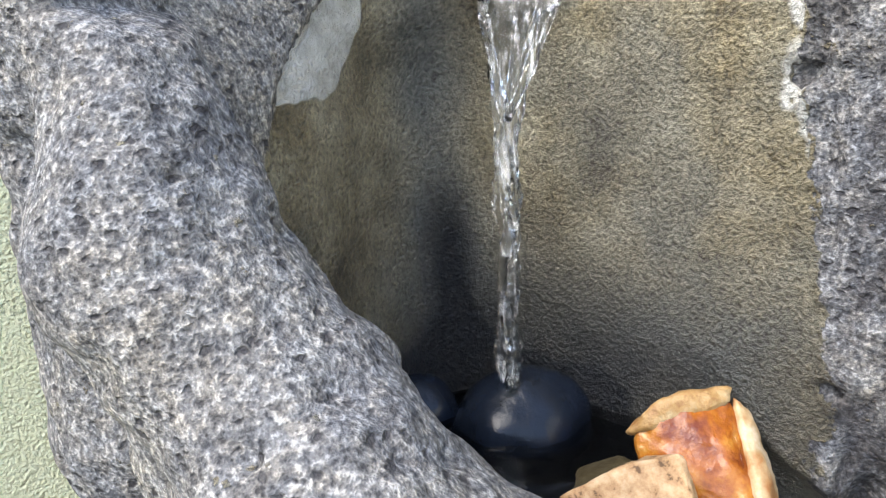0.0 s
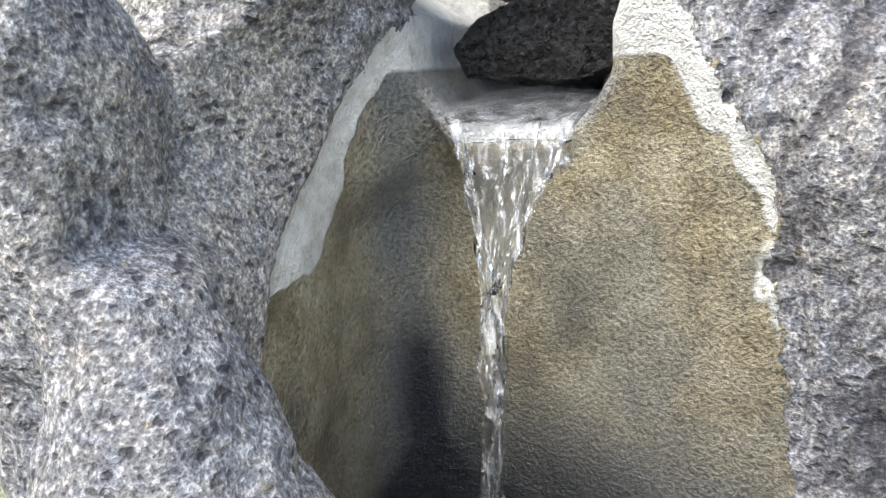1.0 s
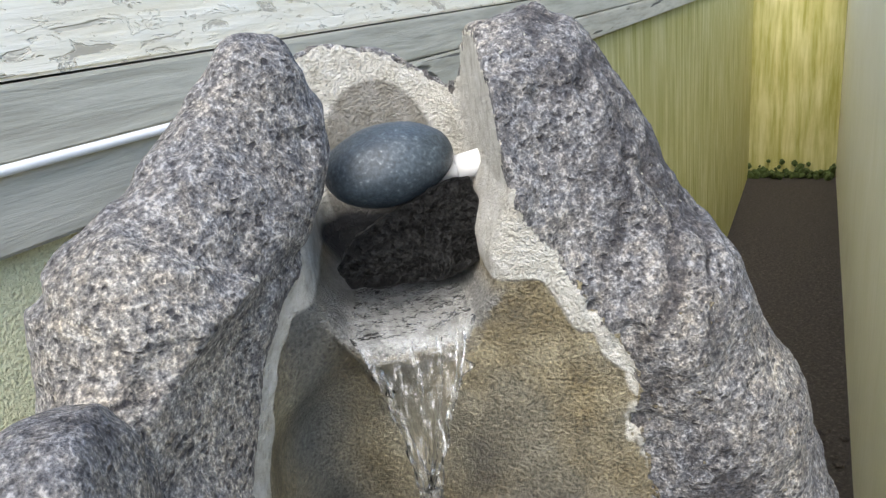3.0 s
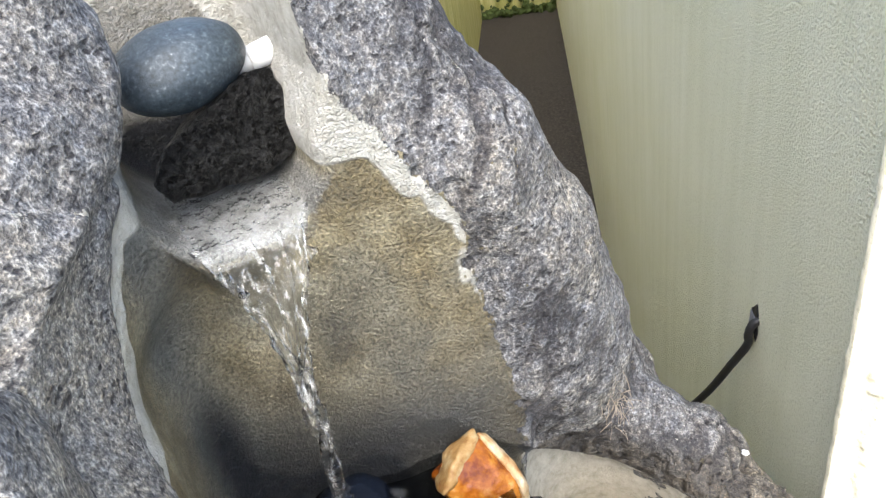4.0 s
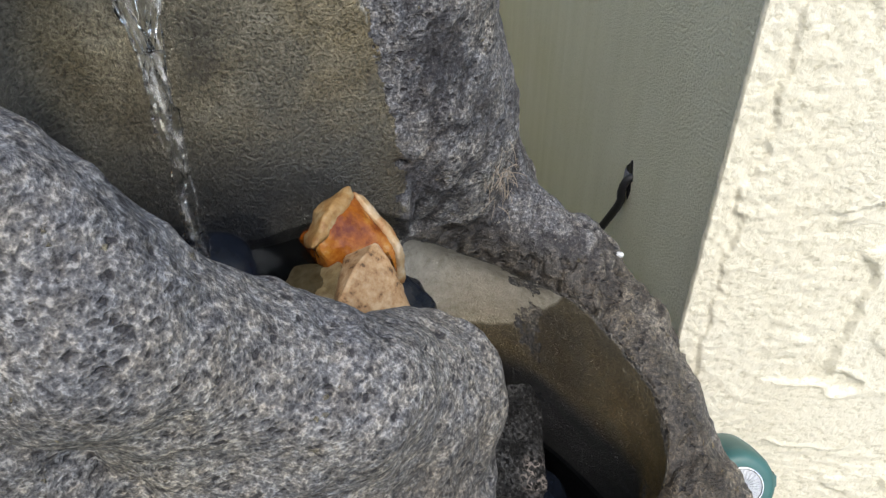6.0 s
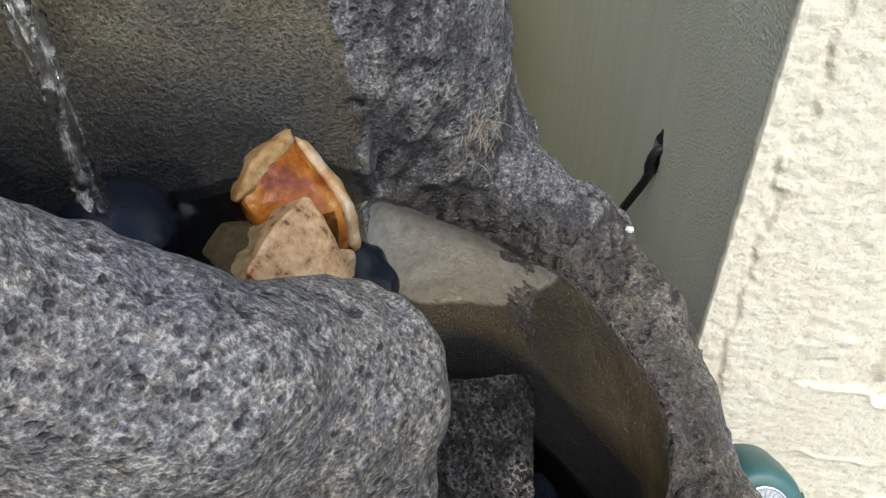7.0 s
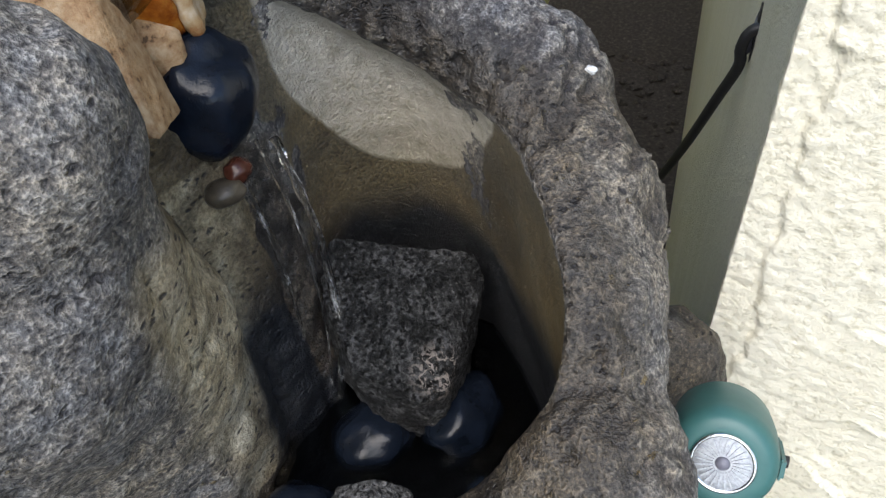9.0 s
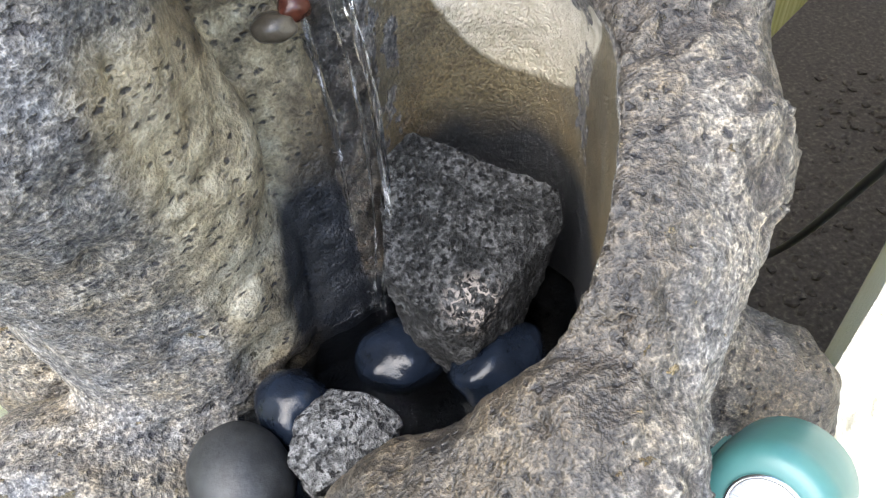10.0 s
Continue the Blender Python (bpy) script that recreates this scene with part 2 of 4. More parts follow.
def make_stucco(name, stops, knock, streak, lit_end=None):
    """Painted stucco; knock: depth of its torn, layered relief; streak: vertical green weathering."""
    m, n, l, s = material(name)
    v = coords(n)
    mapping = n.new("ShaderNodeMapping")
    mapping.inputs["Scale"].default_value = (14, 14, 1.2)
    l.new(v, mapping.inputs["Vector"])
    col = ramp(n, l, tex_noise(n, l, v, 3.0, 5), stops)
    if streak:
        sfac = ramp(n, l, tex_noise(n, l, mapping.outputs[0], 1.6, 5, 0.6), [(0.38, (0.0,)), (0.68, (streak,))])
        col = mix(n, l, sfac, col, (0.30, 0.29, 0.055))
    if lit_end:
        # daylight at the open end painted in as a paler colour
        sep = n.new("ShaderNodeSeparateXYZ")
        l.new(v, sep.inputs[0])
        n_mask = n.new("ShaderNodeMapRange")
        n_mask.inputs["From Min"].default_value, n_mask.inputs["From Max"].default_value = lit_end
        l.new(sep.outputs["X"], n_mask.inputs["Value"])
        col = mix(n, l, n_mask.outputs[0], (0.80, 0.79, 0.52), col)
    sand = tex_noise(n, l, v, 190 if knock else 300, 3, 0.6)
    col = mix(n, l, 1.0, col, ramp(n, l, sand, [(0.34, (0.80, 0.79, 0.74)), (0.44, (0.99, 0.99, 0.98)), (0.6, (1.03, 1.03, 1.03))]), "MULTIPLY")
    l.new(col, s.inputs["Base Color"])
    s.inputs["Roughness"].default_value = 0.85
    nm = bump(n, l, sand, 1.0, 0.0018 if knock else 0.008)
    if knock:
        nm = bump(n, l, tex_noise(n, l, v, 60, 4, 0.6), 0.4, knock, nm)
    l.new(nm, s.inputs["Normal"])
    return m


def make_boards(name, stops, grooves, peel=0.0):
    """Weathered boards along x: stretched grain, with torn paint if peel is given."""
    m, n, l, s = material(name)
    v = coords(n)
    mp = n.new("ShaderNodeMapping")
    mp.inputs["Scale"].default_value = (2.2, 14, 26)
    l.new(v, mp.inputs["Vector"])
    g = tex_noise(n, l, mp.outputs[0], 3.0, 6, 0.62, 0.4)
    col = ramp(n, l, g, stops)
    crack = ramp(n, l, tex_noise(n, l, mp.outputs[0], 1.7, 3, 0.4, 0.3), [(0.335, (1.0,)), (0.35, (0.0,))])
    col = mix(n, l, calc(n, l, "MULTIPLY", crack, grooves), col, (0.05, 0.048, 0.04))
    nm = bump(n, l, calc(n, l, "SUBTRACT", g, crack), 0.7, 0.003)
    if peel:
        mp2 = n.new("ShaderNodeMapping")
        mp2.inputs["Scale"].default_value = (12, 20, 34)
        l.new(v, mp2.inputs["Vector"])
        t = tex_noise(n, l, mp2.outputs[0], 1.6, 5, 0.6, 0.5)
        edge = ramp(n, l, t, [(0.40, (0.0,)), (0.43, (0.7,)), (0.58, (0.75,)), (0.60, (1.0,))])
        nm = bump(n, l, edge, 0.9, peel, nm)
        col = mix(n, l, ramp(n, l, t, [(0.37, (0.8,)), (0.40, (0.0,))]), col, (0.36, 0.32, 0.25))
    l.new(col, s.inputs["Base Color"])
    l.new(nm, s.inputs["Normal"])
    s.inputs["Roughness"].default_value = 0.8
    return m


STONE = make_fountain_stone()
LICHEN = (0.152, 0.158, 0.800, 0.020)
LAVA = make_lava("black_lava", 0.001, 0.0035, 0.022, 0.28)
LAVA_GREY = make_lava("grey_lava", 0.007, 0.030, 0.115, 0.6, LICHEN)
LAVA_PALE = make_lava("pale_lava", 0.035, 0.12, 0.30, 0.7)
PEBBLE = make_plain("blue_black_pebble", [(0.36, (0.022, 0.032, 0.042)), (0.56, (0.050, 0.069, 0.088)), (0.67, (0.10, 0.125, 0.145)), (0.73, (0.36, 0.40, 0.42))], 420, 0.42, 0.5, 0, 0.5, 28)
PEBBLE_GREY = make_plain("matt_grey_pebble", [(0.3, (0.015, 0.016, 0.018)), (0.7, (0.038, 0.040, 0.042))], 120, 0.5, 0.6, 0, 0.4, 20)
ROOT = make_plain("dry_root_fibre", [(0.3, (0.15, 0.12, 0.09)), (0.7, (0.30, 0.255, 0.20))], 200, 0.8, 0)
PEBBLE_WET = make_plain("wet_black_pebble", [(0.3, (0.004, 0.006, 0.010)), (0.7, (0.011, 0.016, 0.028))], 40, 0.2, 0.9, 0, 0.3)
TAN = make_plain("tan_jasper", [(0.35, (0.10, 0.055, 0.025)), (0.40, (0.30, 0.175, 0.085)), (0.52, (0.41, 0.27, 0.148)), (0.66, (0.50, 0.37, 0.235))], 170, 0.62, 1.6, 0, 0.4, 28)
OLIVE = make_plain("olive_tan_jasper", [(0.32, (0.15, 0.105, 0.048)), (0.48, (0.22, 0.17, 0.088)), (0.64, (0.28, 0.23, 0.135))], 150, 0.55, 1.4, 0, 0.5, 25)
ORANGE = make_plain("orange_carnelian", [(0.36, (0.13, 0.026, 0.004)), (0.50, (0.27, 0.078, 0.008)), (0.62, (0.37, 0.15, 0.022)), (0.74, (0.46, 0.28, 0.09))], 70, 0.22, 0.9)
CRUST = make_plain("white_crust", [(0.36, (0.30, 0.13, 0.04)), (0.5, (0.42, 0.29, 0.15)), (0.66, (0.54, 0.45, 0.33))], 70, 0.55, 0.8)
OCHRE = make_plain("ochre_rind", [(0.34, (0.20, 0.09, 0.025)), (0.5, (0.33, 0.20, 0.075)), (0.66, (0.42, 0.32, 0.18))], 110, 0.5, 1.5)
RED_WET = make_plain("wet_red_brown_pebble", [(0.3, (0.040, 0.012, 0.008)), (0.7, (0.085, 0.028, 0.016))], 160, 0.25, 0.3)
BROWN_WET = make_plain("wet_brown_pebble", [(0.3, (0.035, 0.028, 0.019)), (0.7, (0.085, 0.070, 0.050))], 140, 0.3, 0.5)
WATER = make_water((0.16, 0.18, 0.21), False, 0.25)
WATER_CLEAR = make_water((0.97, 0.98, 1.0), False, 0.6)
WATER_LIP = make_water((0.93, 0.95, 0.97), False, 0.8, 0.07)
WATER_FALL = make_water((0.98, 0.99, 1.0), True)
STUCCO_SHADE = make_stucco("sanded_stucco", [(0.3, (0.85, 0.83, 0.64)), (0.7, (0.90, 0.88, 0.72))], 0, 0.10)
STUCCO_LIGHT = make_stucco("torn_stucco", [(0.3, (0.73, 0.685, 0.535)), (0.7, (0.81, 0.775, 0.645))], 0.002, 0)
STUCCO_GREEN = make_stucco("mouldy_stucco", [(0.3, (0.52, 0.49, 0.20)), (0.7, (0.62, 0.60, 0.31))], 0, 0.9)
STUCCO_BASE = make_stucco("stucco_foundation", [(0.3, (0.52, 0.49, 0.20)), (0.7, (0.62, 0.60, 0.31))], 0, 0.9, (0.1, 0.55))
SIDING = make_boards("peeling_cream_paint", [(0.3, (0.76, 0.70, 0.55)), (0.6, (0.87, 0.83, 0.72))], 0.25, 0.004)
SILL = make_boards("weathered_grey_board", [(0.3, (0.30, 0.29, 0.235)), (0.6, (0.46, 0.45, 0.38))], 0.9)
MOSS = make_plain("green_moss", [(0.3, (0.020, 0.035, 0.008)), (0.7, (0.075, 0.11, 0.025))], 120, 0.95, 2.0)
SOIL = make_plain("dark_soil", [(0.3, (0.014, 0.012, 0.010)), (0.55, (0.042, 0.035, 0.030)), (0.75, (0.11, 0.095, 0.082))], 60, 0.95, 8.0)
TEAL = make_plain("teal_plastic", [(0.3, (0.034, 0.112, 0.105)), (0.7, (0.052, 0.148, 0.140))], 30, 0.40, 0.1)
BLACK = make_plain("black_rubber", [(0.3, (0.010, 0.010, 0.012)), (0.7, (0.02, 0.02, 0.024))], 60, 0.5, 0.05)
TAPE = make_plain("grey_tape", [(0.3, (0.12, 0.12, 0.15)), (0.7, (0.24, 0.24, 0.29))], 60, 0.45, 0.3)
WHITE = make_plain("white_plastic", [(0.3, (0.76, 0.77, 0.77)), (0.7, (0.84, 0.84, 0.84))], 60, 0.35, 0.05)
CHROME = make_plain("bright_metal", [(0.3, (0.75, 0.76, 0.78)), (0.7, (0.85, 0.86, 0.88))], 60, 0.18, 0.02, 1.0)
LENS = make_plain("lamp_glass", [(0.3, (0.30, 0.32, 0.35)), (0.7, (0.62, 0.65, 0.68))], 400, 0.15, 0.6)


# ---- building helpers ----
def part(name, bm, mat, parent=None, label="", smooth=False):
    me = bpy.data.meshes.new(name)
    bm.to_mesh(me)
    bm.free()
    me.materials.append(mat)
    if smooth:
        me.polygons.foreach_set("use_smooth", [True] * len(me.polygons))
    ob = new(name, me)
    ob.parent = parent
    return tagged(ob, label) if label else ob


def thing(name, label, category, m=None, group="", kind=""):
    """An Empty that carries the parts of a thing."""
    ob = tagged(new(name), label, category, group, kind)
    if m:
        ob.matrix_world = PLUMB @ m
    return ob


def box_mesh(x0, x1, y0, y1, z0, z1, bevel=0.0):
    bm = bmesh.new()
    bmesh.ops.create_cube(bm, size=1)
    bmesh.ops.scale(bm, vec=(x1 - x0, y1 - y0, z1 - z0), verts=bm.verts)
    bmesh.ops.translate(bm, vec=((x0 + x1) / 2, (y0 + y1) / 2, (z0 + z1) / 2), verts=bm.verts)
    if bevel:
        bmesh.ops.bevel(bm, geom=bm.edges[:], offset=bevel, segments=2, affect="EDGES")
    return bm


def spun(profile, steps=32):
    """A solid of revolution about z from (radius, z) pairs."""
    bm = bmesh.new()
    rings = []
    for r, z in profile:
        rings.append([bm.verts.new((r * math.cos(2 * math.pi * i / steps), r * math.sin(2 * math.pi * i / steps), z)) for i in range(steps)])
    for a, b in zip(rings, rings[1:]):
        for i in range(steps):
            j = (i + 1) % steps
            bm.faces.new((a[i], a[j], b[j], b[i]))
    bm.faces.new(rings[0][::-1])
    bm.faces.new(rings[-1])
    return bm


def tube(points, radius, steps=10):
    """A round tube through points, capped at both ends."""
    bm = bmesh.new()
    pts = [Vector(p) for p in points]
    rings = []
    for i, p in enumerate(pts):
        d = (pts[min(i + 1, len(pts) - 1)] - pts[max(i - 1, 0)]).normalized()
        a = d.cross(Vector((0.13, 0.21, 0.97))).normalized()
        b = d.cross(a)
        rings.append([bm.verts.new(p + radius * (math.cos(2 * math.pi * k / steps) * a + math.sin(2 * math.pi * k / steps) * b)) for k in range(steps)])
    for a, b in zip(rings, rings[1:]):
        for k in range(steps):
            j = (k + 1) % steps
            bm.faces.new((a[k], a[j], b[j], b[k]))
    bm.faces.new(rings[0][::-1])
    bm.faces.new(rings[-1])
    return bm


def smooth_path(points, n=8):
    """A Catmull-Rom curve through points."""
    p = [Vector(q) for q in points]
    p = [2 * p[0] - p[1], *p, 2 * p[-1] - p[-2]]
    out = []
    for a, b, c, d in zip(p, p[1:], p[2:], p[3:]):
        for i in range(n):
            t = i / n
            out.append(0.5 * (2 * b + (c - a) * t + (2 * a - 5 * b + 4 * c - d) * t * t + (3 * b - a - 3 * c + d) * t ** 3))
    return out + [p[-2]]


def boulder(size, seed, facets=0, rough=0.05, fine=0.02, subdiv=4, power=2.0):
    """A stone about its own centre: an uneven ovoid, with some flat broken sides if facets is given."""
    rng = random.Random(seed)
    bm = bmesh.new()
    bmesh.ops.create_icosphere(bm, subdivisions=subdiv, radius=1)
    planes = [(Vector([rng.gauss(0, 1) for _ in range(3)]).normalized(), rng.uniform(0.62, 0.9)) for _ in range(facets)]
    off = Vector((seed * 3.1, seed * 1.7, seed * 2.3))
    for vert in bm.verts:
        d = vert.co.normalized()
        r = 1.0 / (abs(d.x) ** power + abs(d.y) ** power + abs(d.z) ** power) ** (1 / power)
        for nrm, dist in planes:
            c = d.dot(nrm)
            if c > 0.05:
                r = min(r, dist / c)
        r += rough * noise.noise(d * 1.6 + off) + fine * noise.fractal(d * 7 + off, 1.0, 2.0, 3)
        vert.co = Vector((d.x * r * size[0], d.y * r * size[1], d.z * r * size[2]))
    return bm


# ---- the carved stone: one solid, as distances to round forms and cuts ----
def smoothstep(x, a, b):
    t = np.clip((x - a) / (b - a), 0, 1)
    return t * t * (3 - 2 * t)


def ball_chain(p, pts, k=0.033):
    """Distance to a chain of round cones (x, y, z, radius), melted together."""
    d = None
    for a, b in zip(pts, pts[1:]):
        a3, b3 = np.array(a[:3], np.float32), np.array(b[:3], np.float32)
        ba = b3 - a3
        t = np.clip(((p - a3) @ ba) / float(ba @ ba), 0, 1)
        q = np.linalg.norm(p - a3 - t[:, None] * ba, axis=1) - (a[3] + t * (b[3] - a[3]))
        d = q if d is None else melt(d, q, k)
    return d


def melt(a, b, k):
    h = np.clip(0.5 + 0.5 * (b - a) / k, 0, 1)
    return b + (a - b) * h - k * h * (1 - h)


def meet(a, b, k):
    return -melt(-a, -b, k)


def lattice_noise(p, scale, seed):
    """Smooth value noise in -1..1."""
    q = p * scale + seed * 17.13
    i = np.floor(q).astype(np.int64)
    f = (q - i).astype(np.float32)
    f = f * f * (3 - 2 * f)
    out = np.zeros(len(p), np.float32)
    for c in range(8):
        o = np.array([c & 1, c >> 1 & 1, c >> 2 & 1])
        h = i + o
        h = (h[:, 0] * 73856093) ^ (h[:, 1] * 19349663) ^ (h[:, 2] * 83492791) ^ (seed * 2654435)
        h = (h ^ (h >> 13)) * 1274126177 & 0x7FFFFFFF
        w = np.where(o[0], f[:, 0], 1 - f[:, 0]) * np.where(o[1], f[:, 1], 1 - f[:, 1]) * np.where(o[2], f[:, 2], 1 - f[:, 2])
        out += w * ((h % 65536) / 32768.0 - 1).astype(np.float32)
    return out


WATER_TOP, WATER_MID, WATER_LOW = 1.274, 1.046, 0.744
HORN_LEFT = [(0.003, 0.376, 1.398, 0.016), (-0.075, 0.337, 1.312, 0.034), (-0.073, 0.348, 1.21, 0.063), (-0.08, 0.333, 1.0, 0.087), (-0.05, 0.33, -0.62, 0.12)]
HORN_RIGHT = [(0.135, 0.347, 1.353, 0.055), (0.164, 0.29, 1.248, 0.044), (0.194, 0.287, 1.171, 0.055), (0.208, 0.311, 1.097, 0.082), (0.268, 0.298, 0.949, 0.069), (0.26, 0.29, -0.62, 0.10)]
FILL = [(0.059, 0.435, 1.353, 0.05), (0.056, 0.394, 1.313, 0.101), (0.039, 0.405, 1.209, 0.154), (0.036, 0.396, 1.034, 0.168), (0.08, 0.36, -0.62, 0.20)]
HORN_INNER = [(0.005, 0.377, 1.396, 0.016), (0.010, 0.378, 1.375, 0.022), (0.0, 0.372, 1.352, 0.025), (-0.028, 0.357, 1.327, 0.028), (-0.045, 0.355, 1.30, 0.032)]
SHOULDER = [(-0.068, 0.335, 1.295, 0.030), (-0.115, 0.255, 1.24, 0.034), (-0.11, 0.26, 1.1, 0.05)]
RIDGE = [(-0.116, 0.248, 1.282, 0.041), (-0.095, 0.224, 1.205, 0.016), (-0.094, 0.217, 1.167, 0.031), (-0.032, 0.166, 1.096, 0.024), (0.022, 0.168, 1.04, 0.04)]
BACK = [(0.20, 0.315, 0.985, 0.06), (0.20, 0.31, 0.80, 0.075), (0.20, 0.30, -0.62, 0.12)]
RIDGE_FOOT = [(-0.06, 0.217, 1.092, 0.049), (-0.017, 0.193, 0.976, 0.068), (-0.011, 0.243, 0.808, 0.063), (0.0, 0.22, -0.62, 0.14)]
RIM = [(0.25, 0.271, 0.981, 0.045), (0.264, 0.185, 0.931, 0.033), (0.237, 0.139, 0.886, 0.048), (0.2, 0.094, 0.876, 0.037), (0.154, 0.036, 0.836, 0.039), (0.1, 0.033, 0.80, 0.043), (0.045, 0.06, 0.755, 0.035)]
FOOT = [(0.25, 0.14, 0.73, 0.05), (0.310, 0.11, 0.705, 0.040), (0.325, 0.11, 0.60, 0.05), (0.30, 0.12, -0.62, 0.10)]


def trough(p):
    """The cut face: two upright planes that meet in a rounded valley and close in upwards; negative inside the cut."""
    up = np.maximum(p[:, 2] - 1.23, 0)
    right = (p[:, 0] - 0.018) * 0.705 + (p[:, 1] - 0.3746) * 0.709 + 0.139 * up
    left = (p[:, 0] + 0.028) * -0.911 + (p[:, 1] - 0.3664) * 0.412 + 0.10 * up
    # beside the spout the left face opens towards the front
    open_left = (p[:, 0] + 0.035) * -0.68 + (p[:, 1] - 0.333) * 0.73 + 0.18 * np.maximum(p[:, 2] - 1.29, 0)
    left = left + (open_left - left) * smoothstep(p[:, 2], 1.205, 1.268)
    d = meet(meet(right, left, 0.067), 1.02 - p[:, 2], 0.03)
    # where the mason stopped on either side
    z = p[:, 2]
    over_r = (p[:, 0] - 0.018) * 0.709 - (p[:, 1] - 0.3746) * 0.705 - np.minimum(0.158 + 0.12 * np.maximum(1.2 - z, 0), 0.158 - 0.55 * (z - 1.237))
    over_l = (p[:, 0] + 0.028) * -0.412 + (p[:, 1] - 0.3664) * -0.911 - 0.105 + 0.55 * (z - 1.187) + 0.6 * np.maximum(z - 1.225, 0) - 0.6 * np.clip(z - 1.262, 0, 0.06)
    along = (p[:, 0] + 0.028) * -0.412 + (p[:, 1] - 0.3664) * -0.911
    over_l = over_l + (along - 0.070 + 0.62 * (z - 1.217) - over_l) * smoothstep(z, 1.205, 1.268)
    over_r = over_r - 2.0 * np.maximum(-right - 0.008, 0)
    # on the left the rough skin lies flush with the cut, only the horn stands over it
    horn = np.clip((z - 1.300) / 0.03, 0, 1)
    edge = meet(over_r, over_l - (1 - horn) * 2.0 * np.maximum(-left - 0.012, 0), 0.006)
    flush = np.minimum(over_l, 6 * (left + 0.0025))
    over_l = (1 - horn) * flush + horn * (over_l - 0.9 * np.maximum(-left - 0.004, 0))
    # the horn falls away towards the niche
    over_l = melt(over_l, 1.412 - 1.2 * (p[:, 0] - 0.003) - z, 0.012)
    return meet(d, meet(over_r, over_l, 0.006), 0.006), edge


def oval(p, cx, cy, rx, ry, z0, turn=0.0, k=0.033, power=2.6):
    """An upright oval hole with a rounded floor at z0."""
    c, s = math.cos(radians(turn)), math.sin(radians(turn))
    x, y = (p[:, 0] - cx) * c + (p[:, 1] - cy) * s, -(p[:, 0] - cx) * s + (p[:, 1] - cy) * c
    r = (np.abs(x / rx) ** power + np.abs(y / ry) ** power) ** (1 / power)
    return meet((r - 1) * min(rx, ry), z0 - p[:, 2], k)


def slab(p):
    """The tall back stone with its two horns."""
    d = melt(ball_chain(p, HORN_LEFT), ball_chain(p, HORN_RIGHT), 0.03)
    d = melt(d, ball_chain(p, SHOULDER), 0.03)
    d = melt(d, ball_chain(p, [(0.108, 0.458, 1.340, 0.042), (0.10, 0.45, 1.20, 0.07)]), 0.015)
    return melt(d, ball_chain(p, FILL), 0.02)


def lower_stone(p):
    """The ridge that falls from the left and closes the middle basin in front, and the lower basin's wall."""
    d = melt(ball_chain(p, RIDGE), ball_chain(p, RIDGE_FOOT), 0.033)
    # its inner flank follows the trough's left plane where it rises
    flank = (p[:, 0] + 0.028) * 0.911 - (p[:, 1] - 0.3664) * 0.412 + 0.012 - 2.5 * np.maximum(1.240 - p[:, 2], 0)
    d = meet(d, flank, 0.012)
    d = melt(d, ball_chain(p, [(0.012, 0.212, 0.945, 0.042), (0.014, 0.215, 0.90, 0.047), (0.022, 0.238, 0.81, 0.047), (0.02, 0.24, 0.55, 0.05)]), 0.02)
    low = ball_chain(p, RIM)
    for x, y, z, r in RIM:
        low = melt(low, ball_chain(p, [(x, y, z, r), (x, y, z - 0.2, r)]), 0.02)
    low = melt(low, ball_chain(p, [(0.16, 0.17, 0.60, 0.10), (0.16, 0.17, -0.62, 0.16)]), 0.04)
    low = melt(low, ball_chain(p, FOOT), 0.02)
    low = melt(low, ball_chain(p, BACK), 0.03)
    low = melt(low, ball_chain(p, [(0.262, 0.235, 0.945, 0.034), (0.265, 0.235, 0.80, 0.05), (0.265, 0.235, -0.62, 0.06)]), 0.02)
    low = melt(low, ball_chain(p, [(0.255, 0.165, 0.88, 0.036), (0.25, 0.165, 0.75, 0.05), (0.25, 0.165, -0.62, 0.06)]), 0.02)
    low = melt(low, ball_chain(p, [(-0.085, 0.165, 0.690, 0.085), (-0.08, 0.17, -0.62, 0.12)]), 0.02)
    low = melt(low, ball_chain(p, [(-0.15, 0.15, 0.67, 0.09), (-0.15, 0.16, -0.62, 0.11)]), 0.02)
    return melt(d, low, 0.02)


def cuts(p):
    """The basins and the spillways between them; negative inside."""
    d = meet(oval(p, 0.030, 0.283, 0.082, 0.072, 1.016), p[:, 2] - 1.13, 0.03)
    d = np.maximum(d, (p[:, 0] - 0.018) * 0.705 + (p[:, 1] - 0.3746) * 0.709 + 0.001)
    d = np.maximum(d, (p[:, 0] + 0.028) * -0.911 + (p[:, 1] - 0.3664) * 0.412 + 0.001)
    d = melt(d, ball_chain(p, [(0.075, 0.28, 1.055, 0.034), (0.112, 0.246, 1.0, 0.036), (0.142, 0.205, 0.972, 0.04), (0.17, 0.16, 0.97, 0.04)], 0.01), 0.015)
    d = melt(d, meet(oval(p, 0.160, 0.172, 0.060, 0.115, 0.69, -20.4), p[:, 2] + p[:, 0] - 1.168, 0.02), 0.03)
    return melt(d, ball_chain(p, [(0.11, 0.18, 0.775, 0.043), (0.050, 0.158, 0.773, 0.034), (0.004, 0.118, 0.785, 0.030), (-0.045, 0.122, 0.790, 0.026), (-0.105, 0.135, 0.790, 0.030)], 0.01), 0.015)


